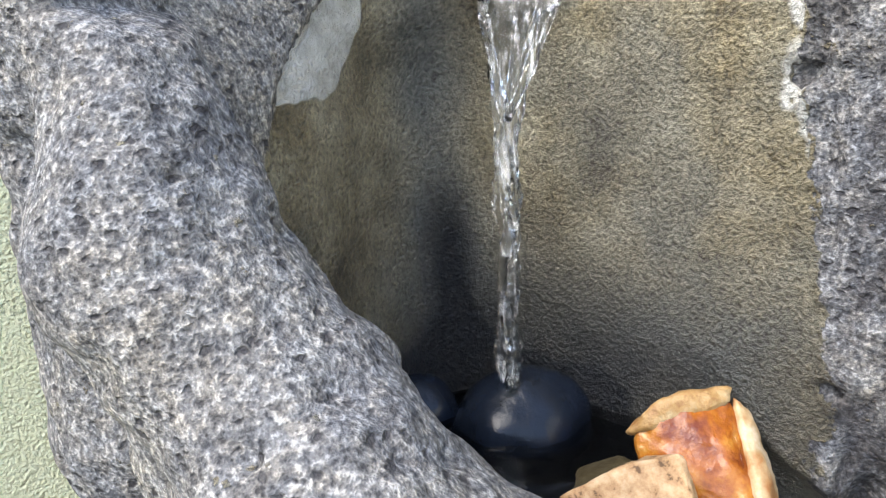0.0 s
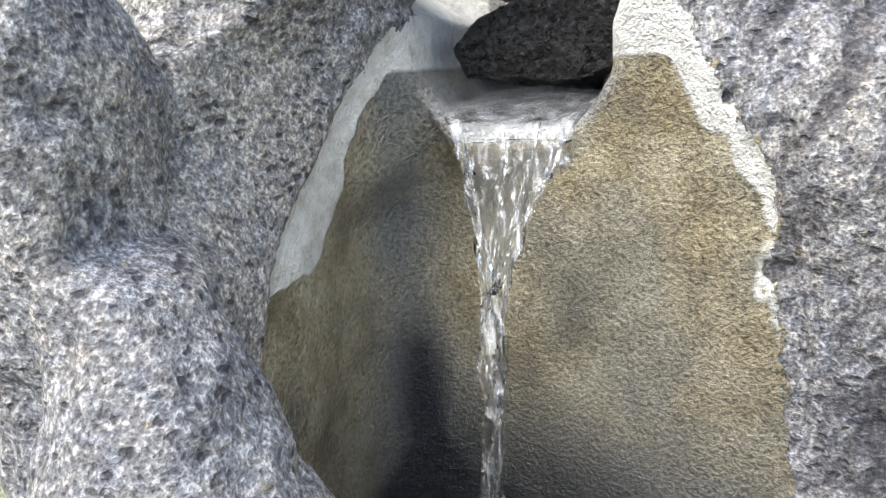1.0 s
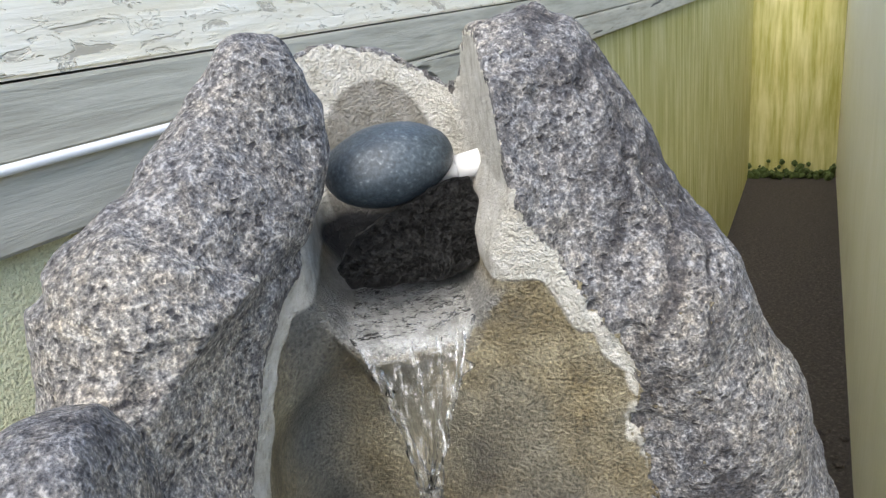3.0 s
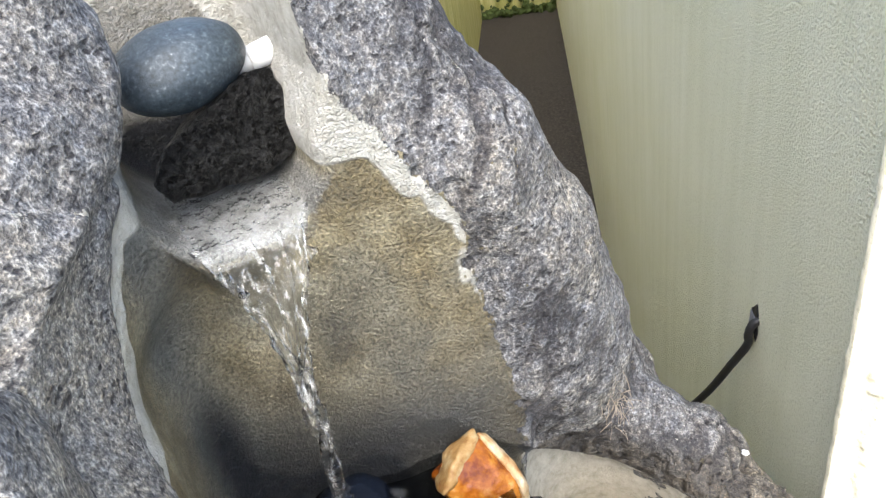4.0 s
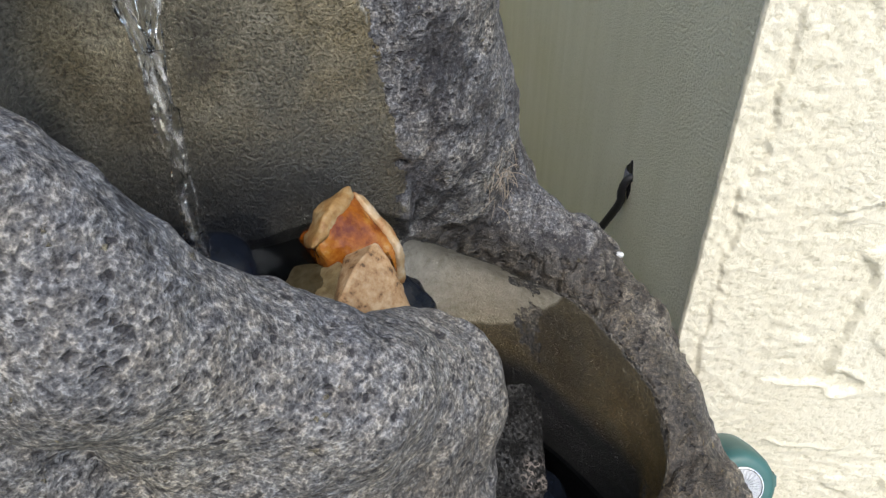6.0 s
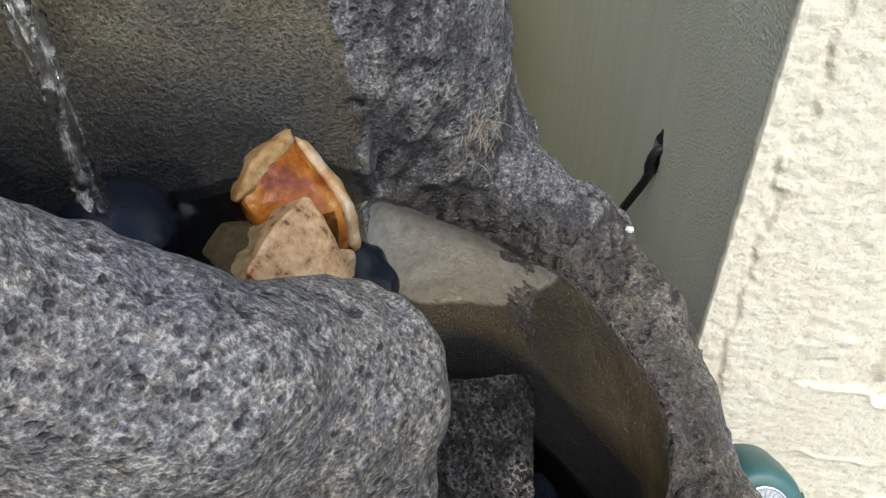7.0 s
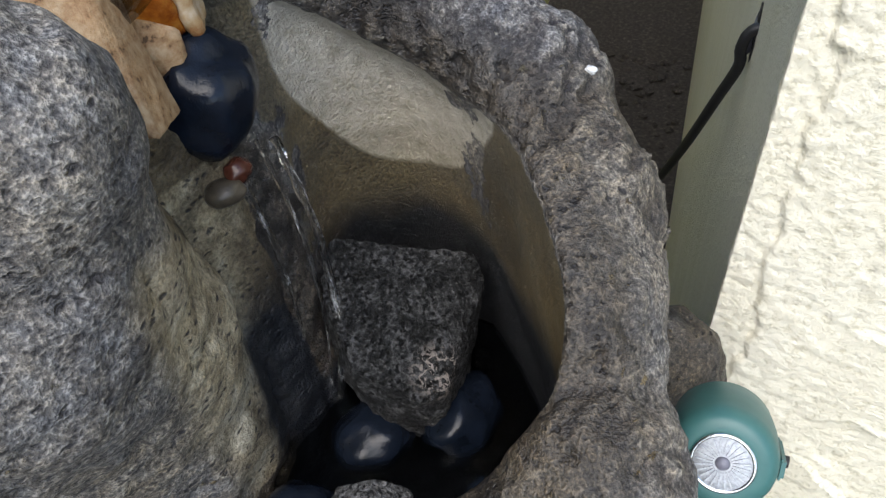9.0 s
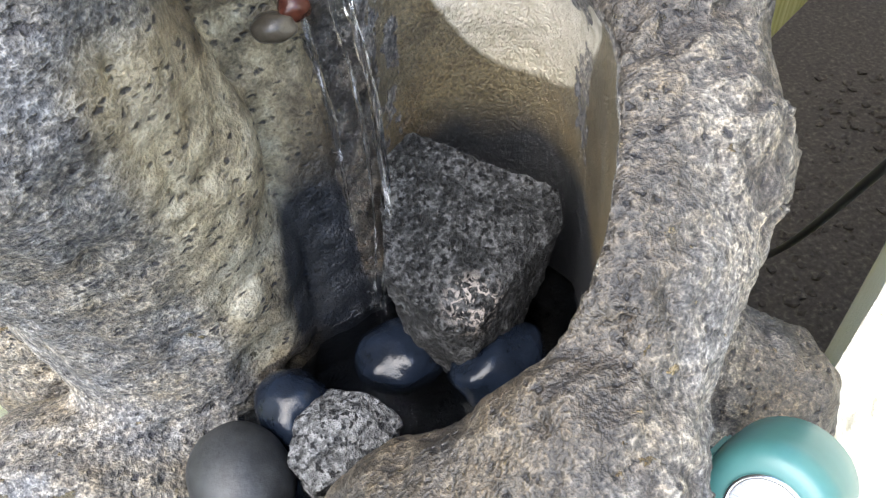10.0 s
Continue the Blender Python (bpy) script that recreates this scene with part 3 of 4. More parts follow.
def spout(p):
    """The lip that is left standing in the trough, and the pocket behind it."""
    u = (p[:, 0] - 0.039) * 0.917 + (p[:, 1] - 0.323) * -0.40
    w = (p[:, 0] - 0.039) * -0.40 + (p[:, 1] - 0.323) * -0.917
    z = p[:, 2]
    wide = 0.60 * np.maximum(z - 1.258, -0.012)
    block = meet(np.abs(u) - 0.036 - wide, meet(w + 0.006, meet(z - 1.290, 1.250 + 1.2 * (w + 0.006) - z, 0.010), 0.006), 0.010)
    half = np.where(u > 0, np.minimum(0.029 + wide, 0.043) + 0.40 * np.clip(z - 1.30, 0, 0.03), np.minimum(0.029 + wide, 0.047) + 1.3 * np.clip(z - 1.310, 0, 0.10))
    pocket = meet(meet(np.abs(u) - half, -w - 0.135, 0.03), 1.2585 - z, 0.016)
    return block, pocket


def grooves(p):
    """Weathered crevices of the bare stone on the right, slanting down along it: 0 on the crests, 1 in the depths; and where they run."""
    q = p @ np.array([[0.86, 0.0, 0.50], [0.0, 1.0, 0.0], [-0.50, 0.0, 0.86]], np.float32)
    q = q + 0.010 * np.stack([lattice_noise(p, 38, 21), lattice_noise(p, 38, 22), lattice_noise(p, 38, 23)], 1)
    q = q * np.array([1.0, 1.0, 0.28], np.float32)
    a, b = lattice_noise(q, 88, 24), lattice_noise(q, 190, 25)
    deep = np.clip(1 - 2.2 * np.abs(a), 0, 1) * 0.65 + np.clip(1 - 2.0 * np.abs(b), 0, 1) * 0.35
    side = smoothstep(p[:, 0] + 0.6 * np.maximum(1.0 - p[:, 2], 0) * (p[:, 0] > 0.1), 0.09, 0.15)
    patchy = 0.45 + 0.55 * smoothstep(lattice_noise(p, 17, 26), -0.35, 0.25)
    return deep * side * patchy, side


def stone_parts(p, shaken=True):
    """Distances to the finished stone and to what makes it: slab, lower stone, trough, basins, pocket; negative inside."""
    sl, rest, horn = slab(p), lower_stone(p), melt(ball_chain(p, HORN_INNER, 0.015), ball_chain(p, HORN_LEFT[:2]), 0.02)
    if shaken:
        near = (np.abs(np.minimum(sl, rest)) < 0.02) | (np.abs(horn) < 0.02)
        q = p[near]
        j = 0.0032 * lattice_noise(q, 26, 1) + 0.0020 * lattice_noise(q, 75, 2) + 0.0009 * lattice_noise(q, 150, 3)
        j += 0.008 * np.maximum(lattice_noise(q, 90, 6) - 0.42, 0)
        # crevices in the bare stone on the right, deepest round the lower basin
        rugged = smoothstep(q[:, 0], 0.12, 0.18) * (1 - smoothstep(q[:, 2], 0.99, 1.06))
        j += (0.0036 + 0.0020 * rugged) * grooves(q)[0] + rugged * 0.0012 * lattice_noise(q, 48, 15)
        sl[near] += j
        rest[near] += j
        horn[near] += j
    (tr, edge), ct = trough(p), cuts(p)
    block, pocket = spout(p)
    if shaken:
        j = 0.0012 * lattice_noise(p, 35, 4) + 0.0005 * lattice_noise(p, 120, 5)
        skin = np.clip(edge / 0.004, 0, 1) * (0.0030 * lattice_noise(p, 70, 2) + 0.0009 * lattice_noise(p, 150, 3))
        tr, ct, pocket = tr + j + skin, ct + j, pocket + j
    body = np.minimum(np.maximum(sl, -melt(np.maximum(tr, -block), pocket, 0.008)), rest)
    # the left horn's inner flank stands in the niche uncut
    body = melt(body, horn, 0.006)
    return np.maximum(body, -ct), sl, np.minimum(rest, horn), tr, ct, block, pocket, edge


def stone_distance(p):
    return stone_parts(p)[0]



def solid(distance, low, high, step, block=12, slack=0.03):
    """Vertices and quads of the zero surface of a distance (surface nets); far blocks are skipped."""
    low = np.array(low, np.float32)
    shape = (np.ceil((np.array(high) - low) / step / block).astype(int)) * block
    nb = shape // block
    g = np.stack(np.meshgrid(*[np.arange(k) for k in nb], indexing="ij"), -1).reshape(-1, 3)
    size = block * step
    mid = low + ((g + 0.5) * size).astype(np.float32)
    dm = distance(mid)
    field = np.empty(shape, np.float32)
    near = np.abs(dm) < size * 0.95 + slack
    view = field.reshape(nb[0], block, nb[1], block, nb[2], block)
    for (i, j, k), v in zip(g[~near], dm[~near]):
        view[i, :, j, :, k, :] = v
    local = np.stack(np.meshgrid(*[np.arange(block)] * 3, indexing="ij"), -1).reshape(-1, 3)
    todo = g[near]
    for s in range(0, len(todo), 200):
        part_g = todo[s:s + 200]
        idx = (part_g[:, None, :] * block + local[None]).reshape(-1, 3)
        val = distance((low + idx * step).astype(np.float32))
        field[idx[:, 0], idx[:, 1], idx[:, 2]] = val
    inside = field < 0
    n = shape - 1
    count = np.zeros(n, np.int8)
    for c in range(8):
        o = (c & 1, c >> 1 & 1, c >> 2 & 1)
        count += inside[o[0]:n[0] + o[0], o[1]:n[1] + o[1], o[2]:n[2] + o[2]]
    cells = np.argwhere((count > 0) & (count < 8))
    number = np.full(n, -1, np.int32)
    number[cells[:, 0], cells[:, 1], cells[:, 2]] = np.arange(len(cells))
    total, hits = np.zeros((len(cells), 3), np.float32), np.zeros(len(cells), np.float32)
    corners = [(c & 1, c >> 1 & 1, c >> 2 & 1) for c in range(8)]
    for a in corners:
        for ax in range(3):
            if a[ax]:
                continue
            b = list(a)
            b[ax] = 1
            va = field[cells[:, 0] + a[0], cells[:, 1] + a[1], cells[:, 2] + a[2]]
            vb = field[cells[:, 0] + b[0], cells[:, 1] + b[1], cells[:, 2] + b[2]]
            cross = (va < 0) != (vb < 0)
            t = np.where(cross, va / np.where(cross, va - vb, 1), 0)
            pt = np.tile(np.array(a, np.float32), (len(cells), 1))
            pt[:, ax] = t
            total += pt * cross[:, None]
            hits += cross
    verts = low + (cells + total / hits[:, None]) * step
    quads = []
    for ax in range(3):
        u, w = (ax + 1) % 3, (ax + 2) % 3
        sl0, sl1 = [slice(1, -1)] * 3, [slice(1, -1)] * 3
        sl0[ax], sl1[ax] = slice(0, -1), slice(1, None)
        e0, e1 = inside[tuple(sl0)], inside[tuple(sl1)]
        at = np.argwhere(e0 != e1)
        flip = e1[at[:, 0], at[:, 1], at[:, 2]]
        at[:, u] += 1
        at[:, w] += 1
        ids = []
        for du, dw in ((-1, -1), (0, -1), (0, 0), (-1, 0)):
            cc = at.copy()
            cc[:, u] += du
            cc[:, w] += dw
            ids.append(number[cc[:, 0], cc[:, 1], cc[:, 2]])
        q = np.stack(ids, 1)
        q[flip] = q[flip][:, ::-1]
        quads.append(q)
    quads = np.concatenate(quads)
    return verts, quads[(quads >= 0).all(1)]


def build_stone(step=0.0025):
    verts, quads = solid(stone_distance, (-0.28, -0.03, 0.55), (0.40, 0.60, 1.45), step, slack=0.02)
    # the hidden foot, coarser, down into the soil
    low_v, low_q = solid(lambda p: stone_parts(p, False)[0] + 0.004, (-0.30, -0.06, -0.60), (0.44, 0.62, 0.57), 0.02, slack=0.04)
    quads = np.concatenate([quads, low_q + len(verts)])
    verts = np.concatenate([verts, low_v])
    me = bpy.data.meshes.new("fountain_stone")
    me.vertices.add(len(verts))
    me.vertices.foreach_set("co", verts.astype(np.float32).ravel())
    me.loops.add(quads.size)
    me.loops.foreach_set("vertex_index", quads.astype(np.int32).ravel())
    me.polygons.add(len(quads))
    me.polygons.foreach_set("loop_start", np.arange(0, quads.size, 4, dtype=np.int32))
    me.polygons.foreach_set("use_smooth", np.ones(len(quads), bool))
    me.update(calc_edges=True)
    p = verts.astype(np.float32)
    full, sl, rest, tr, ct, block, pocket, edge = stone_parts(p)
    x, y, z = p[:, 0], p[:, 1], p[:, 2]
    natural = np.minimum(np.abs(sl), np.abs(rest))
    natural = np.where((rest < 0.004) & (z > 1.29) & (x < 0.06), 0.0, natural)
    depth = -np.minimum(sl, rest)
    hole = (np.abs(ct) < 0.004) & (depth > 0.0015)
    is_cut = np.where((natural > 0.0028) | hole, 1.0, 0.0)
    soft_cut = np.where(hole, np.clip(0.5 + (depth - 0.006 + 0.005 * lattice_noise(p, 95, 31)) / 0.008, 0, 1), np.clip(0.5 + (natural - 0.0028) / 0.008, 0, 1))
    on_face = (np.abs(tr) < 0.0035) & (z > 1.06) & (pocket > 0.002) & (z < 1.40)
    soft_cut = np.where(on_face, np.clip(0.5 - (edge + 0.002) / 0.010, 0, 1), soft_cut)
    is_cut = np.where(on_face, np.where(edge < -0.002, 1.0, 0.0), is_cut)
    # how far each point of the trough lies from the edge of the cut
    e = np.empty(len(me.edges) * 2, np.int32)
    me.edges.foreach_get("vertices", e)
    e = e.reshape(-1, 2)
    e = e[is_cut[e[:, 0]] != is_cut[e[:, 1]]]
    rim = p[e[:, 0]]
    rim = rim[(rim[:, 2] > 1.14) & (rim[:, 1] < 0.42)][::2]
    face = np.flatnonzero((is_cut > 0.5) & (z > 1.15) & (y < 0.45))
    margin = np.full(len(p), 1.0, np.float32)
    for k in range(0, len(face), 2000):
        i = face[k:k + 2000]
        margin[i] = np.sqrt(((p[i, None, :] - rim[None]) ** 2).sum(2).min(1))
    ragged = 0.004 * lattice_noise(p, 60, 7) + 0.003 * lattice_noise(p, 140, 8)
    strip = np.where(x < 0.02, 0.018 - 0.005 * smoothstep(z, 1.24, 1.28) + 0.26 * np.clip(1.255 - z, 0, 0.05), 0.011) + ragged * 0.3
    strip = np.where(x < 0.02, strip, strip * (0.25 + 0.75 * smoothstep(z, 1.19, 1.25)))
    high = np.where(x < 0.02, smoothstep(z + 0.8 * ragged, 1.204, 1.210), smoothstep(z, 1.15, 1.19))
    soft = np.where(x < 0.02, 0.002, 0.006)
    wet = 1 - high * (1 - smoothstep(margin, strip - soft, strip + soft))
    wet *= 1 - smoothstep(z, 1.280, 1.292)
    # the upper face is only damp, most of all away from the stream
    drier = (0.8 + 0.5 * lattice_noise(p, 26, 51)) * smoothstep(z, 1.09, 1.21) * (1 - 0.7 * np.exp(-((x + 0.006) / 0.018) ** 2))
    line = 0.862 + 0.007 * lattice_noise(p, 30, 9) + 0.95 * (0.203 - x + np.hypot(0.203 - x, 0.012)) + 0.58 * (0.234 - y + np.hypot(0.234 - y, 0.014)) - 0.008
    patch = smoothstep(z, line - 0.014, line + 0.014) * smoothstep(y, 0.165, 0.185) * smoothstep(x, 0.145, 0.165)
    low = z < 1.0
    wet = np.where(low & (x > 0.05), 1 - patch, wet)
    wet = np.where(low & (x <= 0.05), 0.62 + 0.38 * smoothstep(x, -0.045, -0.015), wet)
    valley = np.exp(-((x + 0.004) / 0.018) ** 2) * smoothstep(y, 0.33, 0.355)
    # middle basin: shade of its depth put into the colour, fading upwards
    depth_shade = np.where(is_cut > 0.5, (1 - smoothstep(z, 1.048, 1.095)) * (1 - 0.75 * smoothstep(x, 0.065, 0.095)) + 0.85 * valley * (1 - smoothstep(z, 1.11, 1.20)), 0)
    depth_shade = np.where((is_cut > 0.5) & (z > 1.0), np.maximum(depth_shade, 0.66 * (1 - smoothstep(z, 1.055, 1.17)) * (0.35 + 0.65 * smoothstep(x, -0.03, 0.0)) * (1 - 0.3 * smoothstep(x, 0.065, 0.11))), depth_shade)
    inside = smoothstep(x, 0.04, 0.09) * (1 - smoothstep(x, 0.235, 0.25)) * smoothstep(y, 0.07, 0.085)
    # lower basin: dark of its depth painted on floor and walls
    depth_shade = np.where(low, np.where(is_cut > 0.5, np.maximum(1 - smoothstep(z, 0.785, 0.875), 0.22 * (1 - patch) + 0.25 * smoothstep(x, 0.20, 0.225) * (1 - smoothstep(y, 0.19, 0.23)) * (1 - smoothstep(z, 0.90, 0.94))), 1 - smoothstep(z, 0.755, 0.79)) * inside, depth_shade)
    damp_shade = np.where(low & (x > 0.03) & (is_cut < 0.5), np.maximum(1 - smoothstep(np.abs(ct), 0.004, 0.055), 1 - smoothstep(np.hypot(x - 0.10, y - 0.225), 0.04, 0.08)), 0)
    # bare rim and foot darker lower down
    damp_shade = np.maximum(damp_shade, np.where(is_cut < 0.5, (0.95 + 0.4 * lattice_noise(p, 28, 16)) * smoothstep(x, 0.14, 0.20) * (1 - smoothstep(z, 0.92, 0.99)) * (0.2 + 0.8 * smoothstep(y, 0.06, 0.17)), 0))
    damp_shade = np.maximum(damp_shade, 0.85 * smoothstep(x, 0.262, 0.285) * (1 - smoothstep(z, 0.74, 0.78)))
    # shade on the ridge's front flank, painted in as a darker colour
    damp_shade = np.maximum(damp_shade, np.where((is_cut < 0.5) & (x < 0.08) & (y < 0.26), (0.45 + 0.25 * lattice_noise(p, 22, 33)) * smoothstep(z, 0.90, 0.95) * (1 - smoothstep(z, 1.04, 1.08)), 0))
    side = low & (x < 0.105) & (y > 0.12) & (z > 0.76)
    wavy = x + 0.008 * lattice_noise(p * np.array([1, 1, 0.4], np.float32), 40, 17)
    damp_shade = np.where(side, np.maximum((0.85 - 0.45 * smoothstep(z, 0.86, 0.93)) * smoothstep(wavy, 0.070, 0.092), damp_shade * (z > 0.955)), damp_shade)
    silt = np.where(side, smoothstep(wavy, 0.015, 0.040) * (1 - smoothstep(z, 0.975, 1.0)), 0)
    # wall beside the lower fall blackens towards the basin
    depth_shade = np.where(side, np.maximum(depth_shade, smoothstep(wavy + 0.022 * (1 - smoothstep(z, 0.80, 0.89)), 0.068, 0.092) * (0.05 + 0.85 * (1 - smoothstep(z, 0.82, 0.91)))), depth_shade)
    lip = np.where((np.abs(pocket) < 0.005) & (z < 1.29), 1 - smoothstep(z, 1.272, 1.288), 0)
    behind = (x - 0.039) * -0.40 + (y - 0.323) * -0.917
    # shade at the pocket's back painted on its floor and walls
    depth_shade = np.where((np.abs(pocket) < 0.006) & (z < 1.31), np.maximum(depth_shade, (1 - smoothstep(behind, -0.125, -0.095)) * (1 - smoothstep(z, 1.285, 1.31))), depth_shade)
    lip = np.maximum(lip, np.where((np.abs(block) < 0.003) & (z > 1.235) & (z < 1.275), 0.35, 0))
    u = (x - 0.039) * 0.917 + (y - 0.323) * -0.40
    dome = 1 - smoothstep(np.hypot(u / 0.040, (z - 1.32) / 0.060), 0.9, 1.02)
    damp_shade = np.maximum(damp_shade, np.where((y > 0.40) & (z > 1.2), dome, 0))
    for key, val in (("crevice_shade", grooves(p)[0]), ("cut", soft_cut), ("blue_sheen", np.exp(-((x + 0.008) / 0.020) ** 2) + np.where((z > 1.0) & (x > -0.02), (0.75 - 0.5 * smoothstep(x, 0.08, 0.12)) * (1 - smoothstep(z, 1.08, 1.18)), 0) + 0.6 * np.exp(-((x - 0.10) / 0.03) ** 2) * (1 - smoothstep(z, 1.07, 1.13))), ("earth", (1 - smoothstep(z + 0.25 * x, 0.86, 1.10)) * np.where(is_cut > 0.5, 0.35 + 0.65 * smoothstep(x, -0.02, 0.05), 1.0)), ("wet", wet), ("drier", np.clip(drier, 0, 1)), ("silt", silt), ("lip", lip), ("depth_shade", np.clip(depth_shade, 0, 1)), ("damp_shade", damp_shade)):
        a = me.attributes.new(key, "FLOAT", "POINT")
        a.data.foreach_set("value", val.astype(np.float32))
    me.materials.append(STONE)
    ob = new("fountain_stone", me)
    ob.matrix_world = PLUMB
    return tagged(ob, "tall grey basalt fountain stone with carved wet basins", "fountain")


# ---- walls and ground ----
GROUND = -0.50
HOUSE = pose(-0.2147, 0.5988, 0, 0, -0.4, 33.0)
SIDE = pose(0.381, 0.1015, 0, 0, 0, 32.9)
BRIGHT = pose(0.381, 0.1015, 0, 0, 0, -64.5)


def setting(name, bm, mat, label, m=None, smooth=False):
    ob = part(name, bm, mat, None, label, smooth)
    tagged(ob, kind="structure")
    if m:
        ob.matrix_world = m
    return ob


def build_setting():
    bm = bmesh.new()
    bmesh.ops.create_grid(bm, x_segments=150, y_segments=150, size=1)
    for v in bm.verts:
        r = max(abs(v.co.x), abs(v.co.y))
        s = 4.0 * r + 56.0 * r ** 10
        v.co.x, v.co.y = (v.co.x / r * s, v.co.y / r * s) if r else (0, 0)
        v.co.z = 0.012 * noise.fractal(Vector((v.co.x * 3, v.co.y * 3, 0)), 1, 2, 4) + GROUND if s < 6 else GROUND
    setting("ground", bm, SOIL, "bare dark brown soil strewn with small clods", None, True)
    # house behind: mouldy foundation, sill boards, rough siding
    setting("wall_house", box_mesh(-2.5, 8.6, 0.0, 0.25, GROUND - 0.1, 1.271), STUCCO_BASE, "yellow stuccoed house foundation with green mould streaks", HOUSE)
    for name, z0, z1, y, lab, mt in (("board_sill", 1.273, 1.334, -0.016, "weathered grey wooden sill board with open grain", SILL), ("board_skirt", 1.336, 1.392, -0.010, "weathered grey wooden skirt board with open grain", SILL), ("board_siding", 1.394, 1.80, -0.004, "peeling cream painted rough siding", SIDING)):
        setting(name, box_mesh(-2.5, 8.6, y, 0.2, z0, z1, 0.003), mt, lab, HOUSE)
    # neighbouring wall: shaded face along the alley, bright face across its end
    setting("wall_shaded", box_mesh(0, 8.2, -0.3, 0, GROUND - 0.1, 1.6, 0.0012), STUCCO_SHADE, "pale yellow sanded stucco wall in shade", SIDE)
    setting("wall_bright", box_mesh(-0.001, 2.5, -0.002, 0.3, GROUND - 0.1, 1.606, 0.002), STUCCO_LIGHT, "cream stucco wall with torn layered trowel relief", BRIGHT)
    bm = bmesh.new()
    nx, nz = 200, 420
    rows = []
    for j in range(nz + 1):
        z = 0.32 + 1.1 * j / nz
        row = []
        for i in range(nx + 1):
            x = 0.66 * (i / nx) ** 1.5
            q = Vector((x, 0, z))
            edge = 0.027 + 0.016 * noise.noise(q * 8) + 0.012 * noise.noise(q * 27) + 0.005 * noise.noise(q * 80)
            bend = Vector((0.05 * noise.noise(q * 9 + Vector((3, 1, 7))), 0, 0.05 * noise.noise(q * 9 + Vector((8, 5, 2))))) + 0.012 * Vector((noise.noise(q * 34), 0, noise.noise(q * 34 + Vector((4, 4, 4)))))
            plate = noise.noise(Vector(((x + bend.x) * 6.5, 3, (z + bend.z) * 9))) + 0.10 * noise.noise(q * 45)
            skim = noise.noise(Vector(((x + bend.x) * 9, 13, (z + bend.z) * 11))) + 0.12 * noise.noise(q * 60)
            inner = min(max((x - 0.08) / 0.04, 0), 1)
            up = min(max((plate - 0.02) / 0.045, 0), 1)
            h = 0.0036 * min(max((x - edge) / 0.0018, 0), 1)
            h += inner * (0.0042 * up + 0.0022 * math.exp(-((plate - 0.06) / 0.035) ** 2))
            h += inner * 0.0026 * min(max((skim - 0.22) / 0.03, 0), 1)
            h += (0.0013 * noise.noise(q * 85) + 0.0010 * noise.noise(q * 170)) * (1 - 0.8 * up * inner)
            row.append(bm.verts.new((x - 0.0022, -0.0045 - h, z) if i else (-0.0030 + 0.0012 * noise.noise(q * 60), 0.004, z)))
        rows.append(row)
    for a, b in zip(rows, rows[1:]):
        for i in range(nx):
            bm.faces.new((a[i], a[i + 1], b[i + 1], b[i]))
    setting("wall_bright_coat", bm, STUCCO_LIGHT, "cream stucco coat torn into low wavy layers", BRIGHT, True)
    setting("wall_alley_end", box_mesh(6.95, 7.1, 0.003, 1.5, GROUND - 0.1, 1.8), STUCCO_GREEN, "mouldy yellow stucco wall closing the alley", SIDE)
    setting("trim_vertical", box_mesh(2.50, 2.57, -0.014, 0.0, 1.396, 1.80, 0.003), SIDING, "cream painted vertical trim strip on the siding", HOUSE)
    setting("trim_cord", tube([(-2.5, -0.021, 1.335), (-1.0, -0.021, 1.334), (0.0, -0.021, 1.3355), (0.3, -0.021, 1.3345), (0.62, -0.021, 1.336)], 0.0042), WHITE, "white painted cord run along the sill", HOUSE, True)


build_setting()
build_stone()


def build_clods():
    rnd = random.Random(4)
    bm = bmesh.new()
    for _ in range(420):
        x, y, r = rnd.uniform(0.05, 2.6), rnd.uniform(0.02, 0.5), rnd.choice((0.006, 0.009, 0.012, 0.02))
        base = bmesh.ops.create_icosphere(bm, subdivisions=1, radius=r)["verts"]
        c = SIDE @ Vector((x, y, GROUND + r * 0.3))
        for v in base:
            k = 1 + 0.9 * noise.noise(v.co / r * 1.3 + Vector((x * 50, y * 50, 0)))
            v.co = c + Vector((v.co.x * k, v.co.y * k, v.co.z * 0.6 * k))
    ob = part("soil_clods", bm, SOIL, None, "loose dark soil clods and small stones")
    tagged(ob, "", "soil", "", "stuff")


build_clods()


def build_moss():
    rnd = random.Random(9)
    bm = bmesh.new()
    for _ in range(260):
        x, y, r = 6.94 - abs(rnd.gauss(0, 0.05)), rnd.uniform(0.02, 1.4), rnd.uniform(0.012, 0.035)
        base = bmesh.ops.create_icosphere(bm, subdivisions=1, radius=r)["verts"]
        c = SIDE @ Vector((x, y, GROUND + abs(rnd.gauss(0, 0.06))))
        for v in base:
            v.co = c + v.co * (1 + 0.7 * noise.noise(v.co / r * 1.5 + Vector((x * 40, y * 40, 0))))
    ob = part("moss", bm, MOSS, None, "dark green moss along the foot of the wall")
    tagged(ob, "", "moss", "", "stuff")


build_moss()


# ---- loose stones ----
def stone_thing(name, label, category, bm, mat, m, group="", crisp=False):
    ob = part(name, bm, mat, None, label, True)
    if crisp:
        ob.data.set_sharp_from_angle(angle=radians(24))
    tagged(ob, "", category, group)
    ob.matrix_world = PLUMB @ m
    return ob


